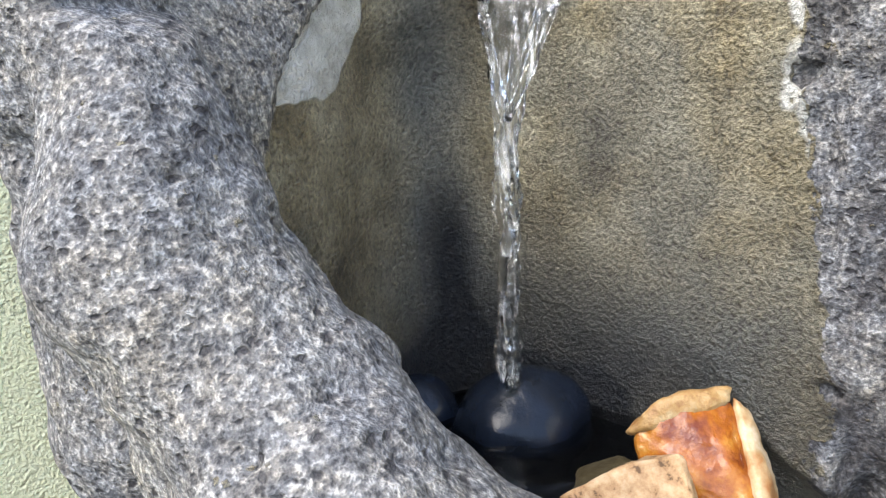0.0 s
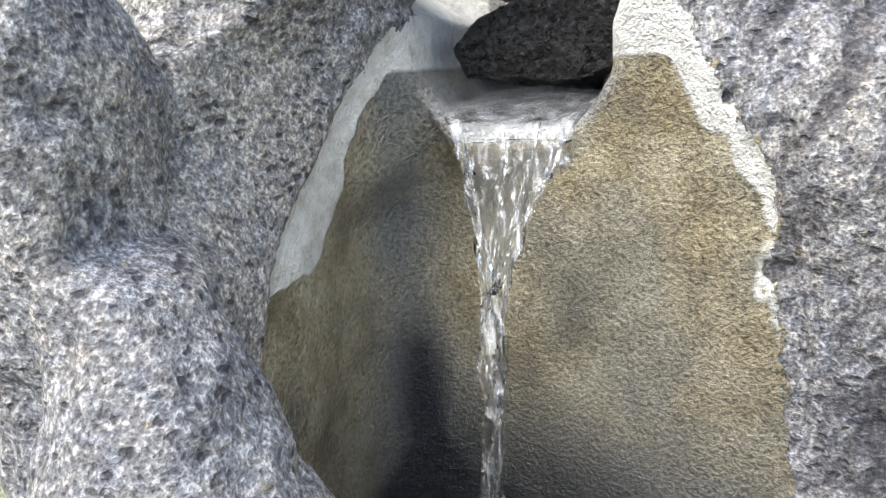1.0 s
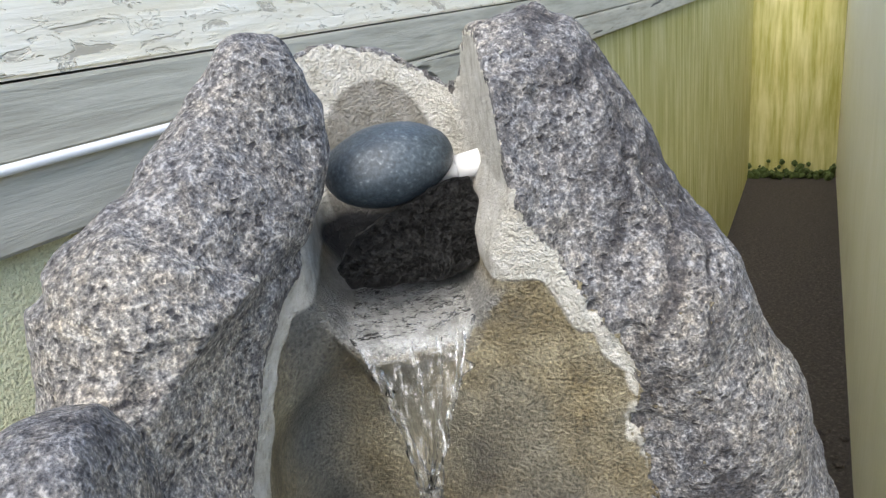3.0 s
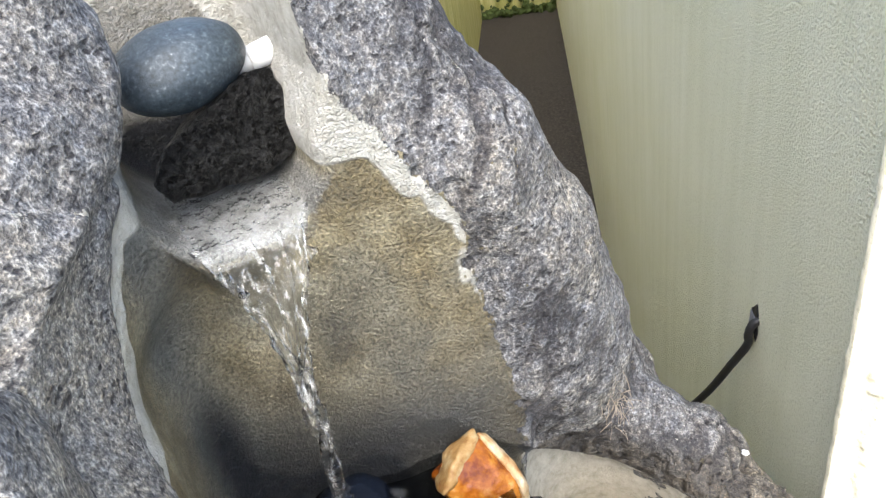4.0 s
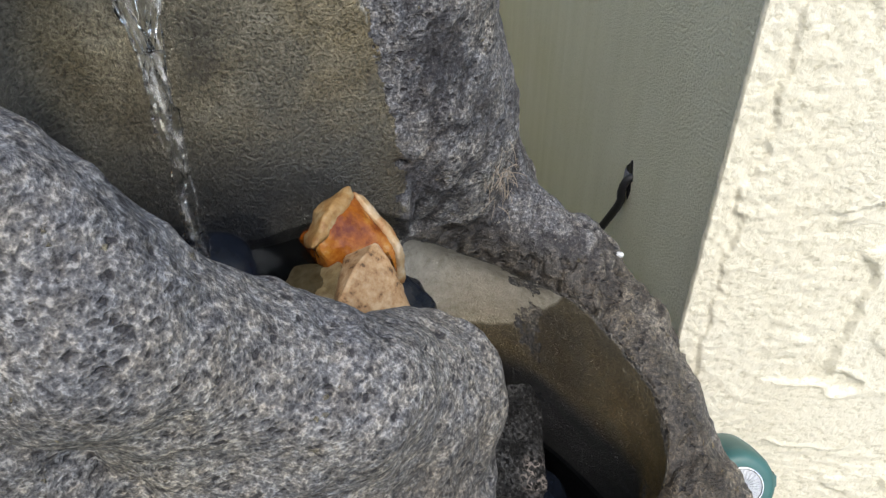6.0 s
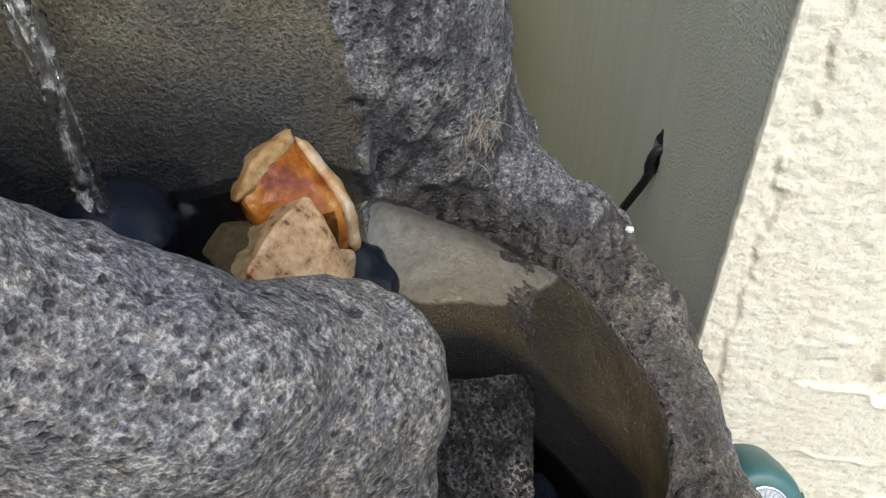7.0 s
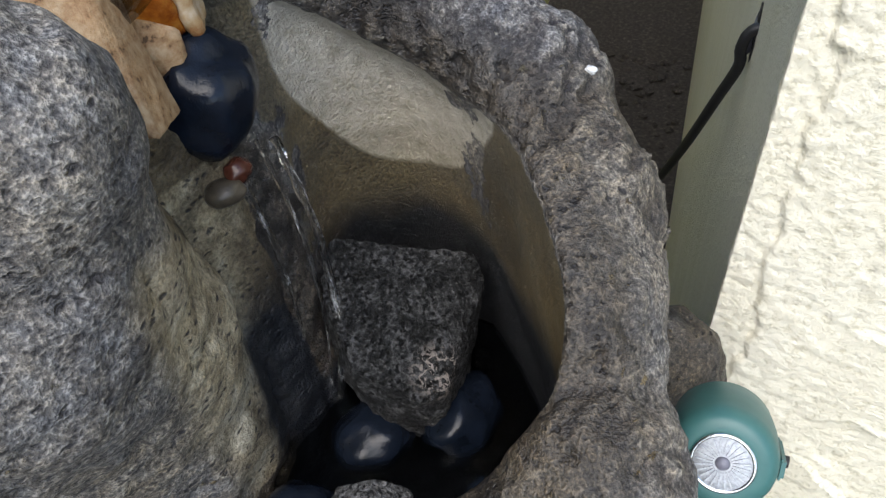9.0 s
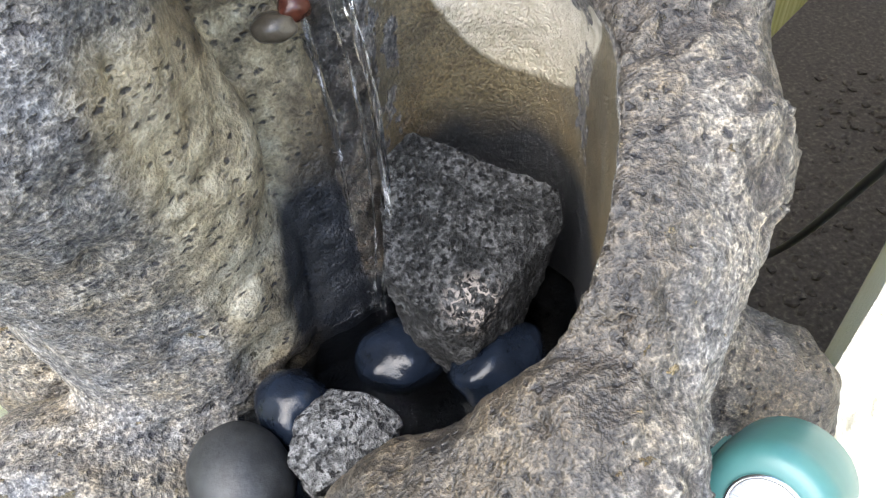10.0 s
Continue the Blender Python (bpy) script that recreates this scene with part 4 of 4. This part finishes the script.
stone_thing("pebble", "smooth oval blue-black river pebble on black lava", "pebble", boulder((0.037, 0.028, 0.022), 3, 0, 0.05, 0.006), PEBBLE, pose(0.070, 0.386, 1.337, 8, -4, -15))
stone_thing("pebble", "wet black rounded pebble under the falling water", "pebble", boulder((0.034, 0.031, 0.029), 8, 0, 0.12, 0.012), PEBBLE_WET, pose(0.026, 0.322, 1.041, 0, 0, 10))
stone_thing("pebble", "small wet black pebble beside the larger one", "pebble", boulder((0.022, 0.022, 0.02), 9, 0, 0.12, 0.004), PEBBLE_WET, pose(-0.026, 0.335, 1.045))
stone_thing("pebble", "wet dark pebble in the spillway", "pebble", boulder((0.026, 0.024, 0.030), 10, 0, 0.18, 0.014), PEBBLE_WET, pose(0.107, 0.246, 0.978, 10, 15, 30))
stone_thing("pebble", "small wet red-brown pebble below the spillway", "pebble", boulder((0.0075, 0.0065, 0.0060), 71, 0, 0.2, 0.03, 3), RED_WET, pose(0.1010, 0.2200, 0.9510, 0, 10, 30))
stone_thing("pebble", "small wet brown pebble below the spillway", "pebble", boulder((0.0100, 0.0080, 0.0065), 72, 0, 0.2, 0.03, 3), BROWN_WET, pose(0.0900, 0.2160, 0.9460, 0, 0, -20))


def broken_block(corners, seed, cuts_n=5, rough=0.0012, bedding=0.0):
    """A broken stone: the hull of its corners, its edges chipped, its faces uneven; bedding: steps of its layers."""
    bm = bmesh.new()
    for c in corners:
        bm.verts.new(c)
    bmesh.ops.convex_hull(bm, input=bm.verts[:])
    bmesh.ops.triangulate(bm, faces=bm.faces[:])
    bmesh.ops.bevel(bm, geom=bm.edges[:], offset=0.0012, segments=1, affect="EDGES", clamp_overlap=True)
    bmesh.ops.triangulate(bm, faces=bm.faces[:])
    for _ in range(cuts_n):
        long = [e for e in bm.edges if e.calc_length() > 0.0035]
        if not long:
            break
        bmesh.ops.subdivide_edges(bm, edges=long, cuts=1)
        bmesh.ops.triangulate(bm, faces=bm.faces[:])
    bm.normal_update()
    off = Vector((seed, seed * 2.7, seed * 0.9))
    for v in bm.verts:
        q = v.co * 60 + off
        d = rough * (noise.noise(q) + 0.6 * noise.noise(q * 2.7) + 0.35 * noise.noise(q * 7))
        if bedding:
            layer = (v.co.z + 0.25 * v.co.y + 0.0015 * noise.noise(v.co * 90)) / 0.011
            d -= bedding * max(0.0, 1 - abs(layer - round(layer)) * 7)
        v.co += v.normal * d
    return bm


stone_thing("lava_rock", "wet black porous lava rock in the upper spout", "lava rock", broken_block([(0.022, 0.366, 1.296), (0.034, 0.366, 1.308), (0.048, 0.362, 1.312), (0.074, 0.354, 1.318), (0.087, 0.354, 1.328), (0.100, 0.352, 1.326), (0.101, 0.346, 1.306), (0.095, 0.343, 1.284), (0.074, 0.346, 1.277), (0.047, 0.355, 1.280), (0.026, 0.362, 1.282), (0.104, 0.385, 1.318), (0.060, 0.395, 1.305), (0.035, 0.395, 1.280), (0.100, 0.385, 1.270), (0.060, 0.350, 1.300)], 5, 6, 0.0024), LAVA, pose(0, 0, 0), "", True)
stone_thing("tan_stone", "flat-faced broken tan jasper shard standing on the basin rim", "stone", broken_block([(0.075, 0.230, 1.075), (0.053, 0.229, 1.072), (0.028, 0.225, 1.064), (0.066, 0.248, 1.064), (0.076, 0.222, 1.062), (0.067, 0.205, 1.036), (0.070, 0.192, 1.000), (0.036, 0.214, 1.034), (0.036, 0.236, 1.050), (0.044, 0.226, 1.002), (0.083, 0.238, 1.052), (0.086, 0.226, 1.020), (0.088, 0.222, 0.990), (0.084, 0.244, 1.000), (0.060, 0.248, 1.030)], 3, 5, 0.0008), TAN, pose(0, 0, 0), "", True)
stone_thing("tan_stone", "olive-tan jasper block with bedding lines beside the shard", "stone", broken_block([(0.066, 0.290, 1.036), (0.077, 0.264, 1.048), (0.060, 0.240, 1.056), (0.036, 0.240, 1.048), (0.045, 0.282, 1.034), (0.038, 0.262, 1.030), (0.040, 0.245, 1.000), (0.050, 0.280, 1.000), (0.070, 0.285, 1.000), (0.080, 0.250, 1.000)], 15, 5, 0.0010, 0.0018), OLIVE, pose(0, 0, 0), "", True)
stone_thing("tan_stone", "small tan jasper chip wedged below the orange stone", "stone", broken_block([(0.084, 0.252, 1.024), (0.090, 0.244, 1.026), (0.104, 0.236, 1.018), (0.105, 0.240, 1.004), (0.096, 0.236, 0.992), (0.088, 0.244, 0.994), (0.086, 0.240, 1.012), (0.100, 0.255, 1.012), (0.094, 0.255, 0.995)], 5, 5, 0.0010), TAN, pose(0, 0, 0), "", True)
orange = stone_thing("orange_stone", "glossy orange carnelian chunk with a cream crust", "stone", broken_block([(0.066, 0.268, 1.061), (0.068, 0.263, 1.050), (0.075, 0.269, 1.071), (0.087, 0.270, 1.0745), (0.107, 0.2725, 1.0735), (0.112, 0.268, 1.064), (0.106, 0.2415, 1.041), (0.103, 0.2405, 1.034), (0.082, 0.252, 1.048), (0.100, 0.2525, 1.058), (0.110, 0.246, 1.010), (0.075, 0.268, 1.020), (0.080, 0.296, 1.050), (0.110, 0.290, 1.056), (0.118, 0.275, 1.010), (0.080, 0.285, 1.012), (0.092, 0.250, 1.005)], 7, 5, 0.0014), ORANGE, pose(0, 0, 0), "", True)
part("crust", broken_block([(0.1085, 0.2735, 1.0755), (0.1170, 0.2700, 1.0660), (0.1115, 0.2600, 1.0630), (0.1080, 0.2400, 1.0430), (0.1060, 0.2395, 1.0360), (0.1140, 0.2400, 1.0400), (0.1225, 0.2600, 1.0380), (0.1250, 0.2610, 1.0100), (0.1160, 0.2440, 1.0050), (0.1100, 0.2450, 1.0080), (0.1180, 0.2800, 1.0600)], 9, 5, 0.0016), CRUST, orange, "cream and honey crust along one side", True)
part("rind", broken_block([(0.111, 0.2750, 1.0775), (0.107, 0.2690, 1.0725), (0.086, 0.2700, 1.0790), (0.072, 0.2685, 1.0735), (0.0635, 0.2690, 1.0620), (0.0720, 0.2650, 1.0660), (0.088, 0.2665, 1.0715), (0.090, 0.2880, 1.0690), (0.070, 0.2830, 1.0540)], 12, 5, 0.0018), OCHRE, orange, "dull ochre rind over the top", True)
stone_thing("lava_rock", "dark grey angular lava rock in the lower basin", "lava rock", broken_block([(0.150, 0.252, 0.850), (0.130, 0.246, 0.840), (0.180, 0.226, 0.826), (0.218, 0.196, 0.828), (0.214, 0.184, 0.815), (0.176, 0.163, 0.806), (0.148, 0.146, 0.796), (0.132, 0.150, 0.800), (0.112, 0.186, 0.812), (0.120, 0.240, 0.760), (0.212, 0.205, 0.760), (0.180, 0.170, 0.740), (0.145, 0.155, 0.730), (0.120, 0.190, 0.720), (0.165, 0.250, 0.720)], 21, 6, 0.0022), LAVA_GREY, pose(0, 0, 0), "", True)
stone_thing("pebble", "wet blue-black pebble in the lower basin", "pebble", boulder((0.033, 0.027, 0.024), 22, 0, 0.16, 0.012), PEBBLE_WET, pose(0.164, 0.158, 0.742, 0, 8, 25), "pebbles in the lower basin")
stone_thing("pebble", "wet blue-black pebble in the lower basin", "pebble", boulder((0.028, 0.024, 0.022), 23, 0, 0.16, 0.012), PEBBLE_WET, pose(0.110, 0.186, 0.738, 0, 0, -30), "pebbles in the lower basin")
stone_thing("pebble", "glossy wet brown-black pebble against the basin wall", "pebble", boulder((0.020, 0.024, 0.020), 26, 0, 0.16, 0.012), PEBBLE_WET, pose(0.046, 0.160, 0.758, 0, 0, 20), "pebbles in the lower basin")
stone_thing("lava_rock", "small pale grey lava rock at the basin's edge", "lava rock", broken_block([(0.068, 0.148, 0.782), (0.090, 0.134, 0.786), (0.100, 0.118, 0.778), (0.086, 0.106, 0.776), (0.048, 0.100, 0.772), (0.038, 0.116, 0.776), (0.048, 0.136, 0.784), (0.066, 0.122, 0.792), (0.050, 0.105, 0.740), (0.090, 0.115, 0.738), (0.070, 0.145, 0.738)], 24, 6, 0.002), LAVA_PALE, pose(0, 0, 0), "", True)
stone_thing("pebble", "matt grey pebble in the overflow", "pebble", boulder((0.026, 0.032, 0.026), 25, 0, 0.05, 0.004), PEBBLE_GREY, pose(0.014, 0.126, 0.760, 0, 0, 15))


# ---- water ----
def ribbon(path, widths, thick, seed, rough=0.25, steps=14):
    """Falling water: a flattened, uneven closed tube along a path; widths (across, per point) shrink as it falls."""
    bm = bmesh.new()
    pts = smooth_path(path, 14)
    n = len(pts)
    rings = []
    for i, p in enumerate(pts):
        f = i / (n - 1) * (len(widths) - 1)
        k = min(int(f), len(widths) - 2)
        w = widths[k] + (widths[k + 1] - widths[k]) * (f - k)
        t = thick[0] + (thick[1] - thick[0]) * i / (n - 1)
        d = (pts[min(i + 1, n - 1)] - pts[max(i - 1, 0)]).normalized()
        side = Vector((0.917, -0.40, 0)) - Vector((0.917, -0.40, 0)).dot(d) * d
        side.normalize()
        out = d.cross(side)
        ring = []
        for j in range(steps):
            a = 2 * math.pi * j / steps
            wob = 1 + rough * noise.noise(Vector((math.cos(a) * 2.2, math.sin(a) * 2.2 + seed, i * 0.16 + seed)))
            ring.append(bm.verts.new(p + side * (w * math.cos(a) * wob) + out * (t * math.sin(a) * wob)))
        rings.append(ring)
    for a, b in zip(rings, rings[1:]):
        for j in range(steps):
            k = (j + 1) % steps
            bm.faces.new((a[j], a[k], b[k], b[j]))
    bm.faces.new(rings[0][::-1])
    bm.faces.new(rings[-1])
    bmesh.ops.recalc_face_normals(bm, faces=bm.faces[:])
    return bm


def pool(cx, cy, rx, ry, z, turn=0, waves=0.0006, thick=0.012):
    """A shallow body of water with a rippled top; its rim reaches into the stone."""
    bm = bmesh.new()
    steps, rings = 48, 16
    m = pose(cx, cy, z, 0, 0, turn)
    top = [[None] * steps for _ in range(rings + 1)]
    mid = bm.verts.new(m @ Vector((0, 0, 0)))
    for r in range(1, rings + 1):
        for j in range(steps):
            a, f = 2 * math.pi * j / steps, r / rings
            q = m @ Vector((rx * f * math.cos(a), ry * f * math.sin(a), 0))
            q.z += waves * noise.noise(q * 70) + waves * noise.noise(q * 150)
            top[r][j] = bm.verts.new(q)
    for j in range(steps):
        k = (j + 1) % steps
        bm.faces.new((mid, top[1][j], top[1][k]))
        for r in range(1, rings):
            bm.faces.new((top[r][j], top[r + 1][j], top[r + 1][k], top[r][k]))
    low = [bm.verts.new(v.co - Vector((0, 0, thick))) for v in top[rings]]
    for j in range(steps):
        k = (j + 1) % steps
        bm.faces.new((top[rings][j], low[j], low[k], top[rings][k]))
    bm.faces.new(low[::-1])
    return bm


def water_thing(name, bm, label, level=None):
    """A body of water; level: the middle of a pool, which stays level where the stone leans."""
    ob = part(name, bm, WATER, None, label, True)
    ob.matrix_world = Matrix.Translation(PLUMB @ Vector(level) - Vector(level)) if level else PLUMB
    tagged(ob, "", "water", "", "structure")
    ob.visible_shadow = False
    return ob


water_thing("water_basin_middle", pool(0.030, 0.283, 0.084, 0.074, WATER_MID, 0, 0.001), "dark clear water in the middle basin", (0.030, 0.283, WATER_MID))
water_thing("water_basin_lower", pool(0.125, 0.165, 0.112, 0.118, WATER_LOW, 0, 0.0008), "dark still water in the lower basin", (0.125, 0.165, WATER_LOW))


def fall(name, path, widths, thick, seed, label, rough=0.3, steps=14):
    ob = water_thing(name, ribbon(path, widths, thick, seed, rough, steps), label)
    ob.data.materials[0] = WATER_FALL
    return ob


def twisted(top, bottom, radius, phase, turns, count=18):
    """Points of one strand winding round the line of fall, closer as it drops."""
    pts = []
    for i in range(count):
        f = i / (count - 1)
        a = phase + 2 * math.pi * turns * f
        r = radius * (1 - 0.35 * f)
        c = Vector(top).lerp(Vector(bottom), f)
        pts.append(c + r * math.cos(a) * Vector((0.917, -0.4, 0)) + r * 0.5 * math.sin(a) * Vector((-0.4, -0.917, 0)))
    return pts


JOIN, SPLASH = (0.0250, 0.3060, 1.1900), (0.0190, 0.3110, 1.050)
LIP = [(0.072, 0.405, 1.2675), (0.060, 0.372, 1.2675), (0.0478, 0.3435, 1.2665), (0.0412, 0.3280, 1.2635), (0.0380, 0.3205, 1.254)]
lip = fall("water_lip", LIP, (0.040, 0.040, 0.037, 0.031, 0.025), (0.0070, 0.0012), 3, "shallow clear water running over the lip", 0.03)
lip.data.materials[0] = WATER_LIP
fall("water_fall_upper", [(0.0380, 0.3205, 1.2545), (0.0350, 0.3150, 1.242), (0.0310, 0.3100, 1.225), JOIN, (0.0238, 0.3068, 1.168), (0.0228, 0.3076, 1.146)], (0.025, 0.020, 0.012, 0.0062, 0.0042, 0.0015), (0.0010, 0.0012), 5, "thin clear sheet of water falling from the lip", 0.5)
for s, a, b, w in ((1, (0.0165, 0.3365, 1.262), (0.0190, 0.3190, 1.236), 0.0021), (2, (0.0620, 0.3170, 1.262), (0.0480, 0.3070, 1.235), 0.0015), (3, (0.036, 0.3245, 1.261), (0.0325, 0.3130, 1.238), 0.0010), (4, (0.050, 0.319, 1.261), (0.041, 0.309, 1.236), 0.0010)):
    fall("water_strand", [a, b, JOIN], (w * 1.5, w, w * 1.1), (w * 0.8, w), 11 * s, "bright strand of falling water", 0.9, 8)
for s, ph, r, w in ((5, 0.3, 0.0030, 0.0036), (6, 3.3, 0.0032, 0.0030), (7, 1.9, 0.0050, 0.0014)):
    fall("water_strand", twisted(JOIN, SPLASH, r, ph, 1.9), (w, w * 1.2, w * 0.8, w * 1.3, w * 0.9), (w * 0.7, w), 17 * s, "braided strand of falling water", 0.45, 8)
sheet = fall("water_fall_lower", [(0.100, 0.252, 0.976), (0.108, 0.236, 0.962), (0.1125, 0.2245, 0.945), (0.115, 0.220, 0.90), (0.112, 0.222, 0.83), (0.103, 0.228, 0.744)], (0.018, 0.017, 0.014, 0.014, 0.012, 0.009), (0.0012, 0.0008), 7, "clear sheet of water sliding into the lower basin", 0.5)
sheet.data.materials[0] = WATER_CLEAR
for s, dx, w in ((1, 0.011, 0.0020), (2, 0.004, 0.0010), (3, -0.009, 0.0012)):
    fall("water_strand", [(0.112 + dx, 0.229 - 0.75 * dx, 0.958), (0.1135 + dx, 0.223 - 0.75 * dx, 0.935), (0.1155 + dx, 0.219 - 0.75 * dx, 0.89), (0.1125 + 0.9 * dx, 0.2215 - 0.7 * dx, 0.82), (0.103 + 0.7 * dx, 0.228 - 0.5 * dx, 0.744)], (w, w, w * 1.4, w * 0.6, w), (w, w * 0.7), 23 * s, "bright edge of the falling sheet", 0.9, 8)


# ---- fittings ----
def build_pipe():
    m = pose(0.094, 0.383, 1.3245)
    ob = thing("outlet_pipe", "white plastic outlet pipe behind the lava rock", "pipe", m)
    axis = Vector((0.9, -0.3, 0.1)).normalized().to_track_quat("Z", "Y").to_matrix().to_4x4()
    a = part("tube", spun([(0.0, 0.0), (0.0052, 0.0), (0.0058, 0.001), (0.0058, 0.05), (0.0, 0.05)], 24), WHITE, ob, smooth=True)
    b = part("collar", spun([(0.0058, 0.014), (0.0074, 0.015), (0.0076, 0.04), (0.0058, 0.041)], 24), WHITE, ob, smooth=True)
    for o in (a, b):
        o.matrix_local = axis


build_pipe()


def build_lamp():
    back = Vector((0.64, 0.37, -0.53)).normalized()
    m = Matrix.Translation((0.224, 0.011, 0.803)) @ (-back).to_track_quat("Z", "Y").to_matrix().to_4x4()
    ob = thing("spot_lamp", "teal plastic garden spot lamp with round glass", "lamp", m)
    part("housing", spun([(0.0, -0.068), (0.014, -0.067), (0.023, -0.060), (0.0275, -0.048), (0.0285, -0.030), (0.0280, -0.010), (0.0262, -0.002), (0.0215, 0.0010), (0.0160, 0.0005), (0.0, -0.002)], 40), TEAL, ob, "teal moulded plastic housing", True)
    part("bezel", spun([(0.0142, -0.001), (0.0162, 0.0), (0.0166, 0.0016), (0.0158, 0.0026), (0.0146, 0.0024), (0.0140, 0.001)], 40), CHROME, ob, "bright metal bezel", True)
    part("reflector", spun([(0.0, 0.0012), (0.006, 0.0015), (0.0142, 0.0020), (0.0142, 0.001), (0.0, 0.0008)], 40), LENS, ob, "clear faceted lamp glass", True)
    part("bulb", spun([(0.0, 0.0036), (0.0022, 0.0034), (0.0036, 0.0022), (0.0038, 0.0012), (0.0, 0.0012)], 16), TAPE, ob, "small grey bulb tip", True)
    for i in range(24):
        a = 2 * math.pi * i / 24
        f = part("facet", box_mesh(0.0048, 0.0136, -0.0004, 0.0004, 0.0016, 0.0026), LENS, ob)
        f.matrix_local = pose(0, 0, 0, 0, 0, math.degrees(a))
    for s in (-1, 1):
        f = part("ear", box_mesh(s * 0.0285 - 0.002, s * 0.0285 + 0.002, -0.006, 0.006, -0.04, -0.008, 0.0015), TEAL, ob)
        k = part("screw", spun([(0.0, 0.0), (0.0032, 0.0), (0.0032, 0.003), (0.0, 0.0034)], 12), BLACK, ob)
        k.matrix_local = pose(s * 0.0302, 0, -0.022, 0, 90 * s, 0)
    st = part("stake", tube([(0, 0, 0), (0, 0, -1.30)], 0.007), TEAL, ob)
    st.matrix_local = m.inverted() @ Matrix.Translation(m @ Vector((0, 0, -0.05)))


build_lamp()


def build_cable():
    # black cable from a torn hole in the wall to behind the fountain
    at = SIDE @ pose(0.236, 0, 0.838)
    hole = at.translation
    start = hole + Vector((-0.004, 0.007, -0.030))
    way = Vector((0.18, 0.35, -0.88))
    path = [at @ Vector((-0.004, -0.02, 0.016)), at @ Vector((-0.006, 0.004, 0.008)), at @ Vector((-0.005, 0.010, -0.010)), start] + [start + way * k + Vector((0.20, 0.15, 0.06)) * k * k for k in (0.05, 0.2, 0.5, 0.9, 1.25, 1.58)]
    ob = thing("cable", "thin black cable leaving a torn hole in the wall", "cable")
    part("cord", tube(smooth_path(path, 8), 0.0052), BLACK, ob, "", True)
    sleeve = part("sleeve", broken_block([(0.022, 0.001, 0.010), (-0.003, 0.002, 0.012), (-0.003, 0.008, -0.018), (0.014, 0.006, -0.036), (0.019, 0.002, -0.030), (0.024, 0.001, -0.008), (0.010, -0.004, -0.01)], 41, 3, 0.0012), TAPE, ob, "torn grey sleeve beside the cable", True)
    # raised black piece added for the dark inside of the hole
    torn = part("hole", broken_block([(0.021, 0.0012, 0.012), (0.010, 0.0012, 0.021), (-0.002, 0.0012, 0.034), (-0.008, 0.0012, 0.014), (-0.011, 0.0012, -0.012), (-0.004, 0.0012, -0.026), (0.010, 0.0012, -0.010), (0.004, -0.006, 0.004)], 42, 3, 0.0015), BLACK, ob, "black piece in place of the dark torn hole", True)
    for piece in (sleeve, torn):
        piece.matrix_world = at


build_cable()


def build_roots(centre, seed):
    """A tuft of dry hair roots clinging to the stone."""
    rnd = random.Random(seed)
    bm = bmesh.new()
    for _ in range(46):
        a = Vector(centre) + Vector((rnd.gauss(0, 0.006), rnd.gauss(0, 0.004), rnd.gauss(0, 0.010)))
        d = Vector((rnd.gauss(-0.2, 0.5), rnd.gauss(-0.5, 0.5), rnd.gauss(-0.3, 0.8))).normalized() * rnd.uniform(0.006, 0.013)
        side = Vector((rnd.gauss(0, 1), rnd.gauss(0, 1), rnd.gauss(0, 1))).normalized() * 0.00022
        pts = [a + d * f + Vector((0, -0.004 * f * (1 - f), -0.006 * f * f)) for f in (0, 0.25, 0.5, 0.75, 1)]
        up = d.cross(side).normalized() * 0.0002
        rings = [[bm.verts.new(p + side), bm.verts.new(p + up), bm.verts.new(p - side - up)] for p in pts]
        for r, t in zip(rings, rings[1:]):
            for k in range(3):
                bm.faces.new((r[k], r[(k + 1) % 3], t[(k + 1) % 3], t[k]))
    ob = part("dry_roots", bm, ROOT, None, "tuft of dry pale hair roots on the stone")
    tagged(ob, "", "roots", "", "stuff")
    ob.matrix_world = PLUMB


build_roots((0.1905, 0.2135, 1.0540), 6)
stone_thing("lime_fleck", "small white lime fleck stuck on the basalt rim", "fleck", boulder((0.0034, 0.0026, 0.0020), 61, 0, 0.4, 0.05), WHITE, pose(0.2649, 0.1467, 0.9592, 20, 30, 0))
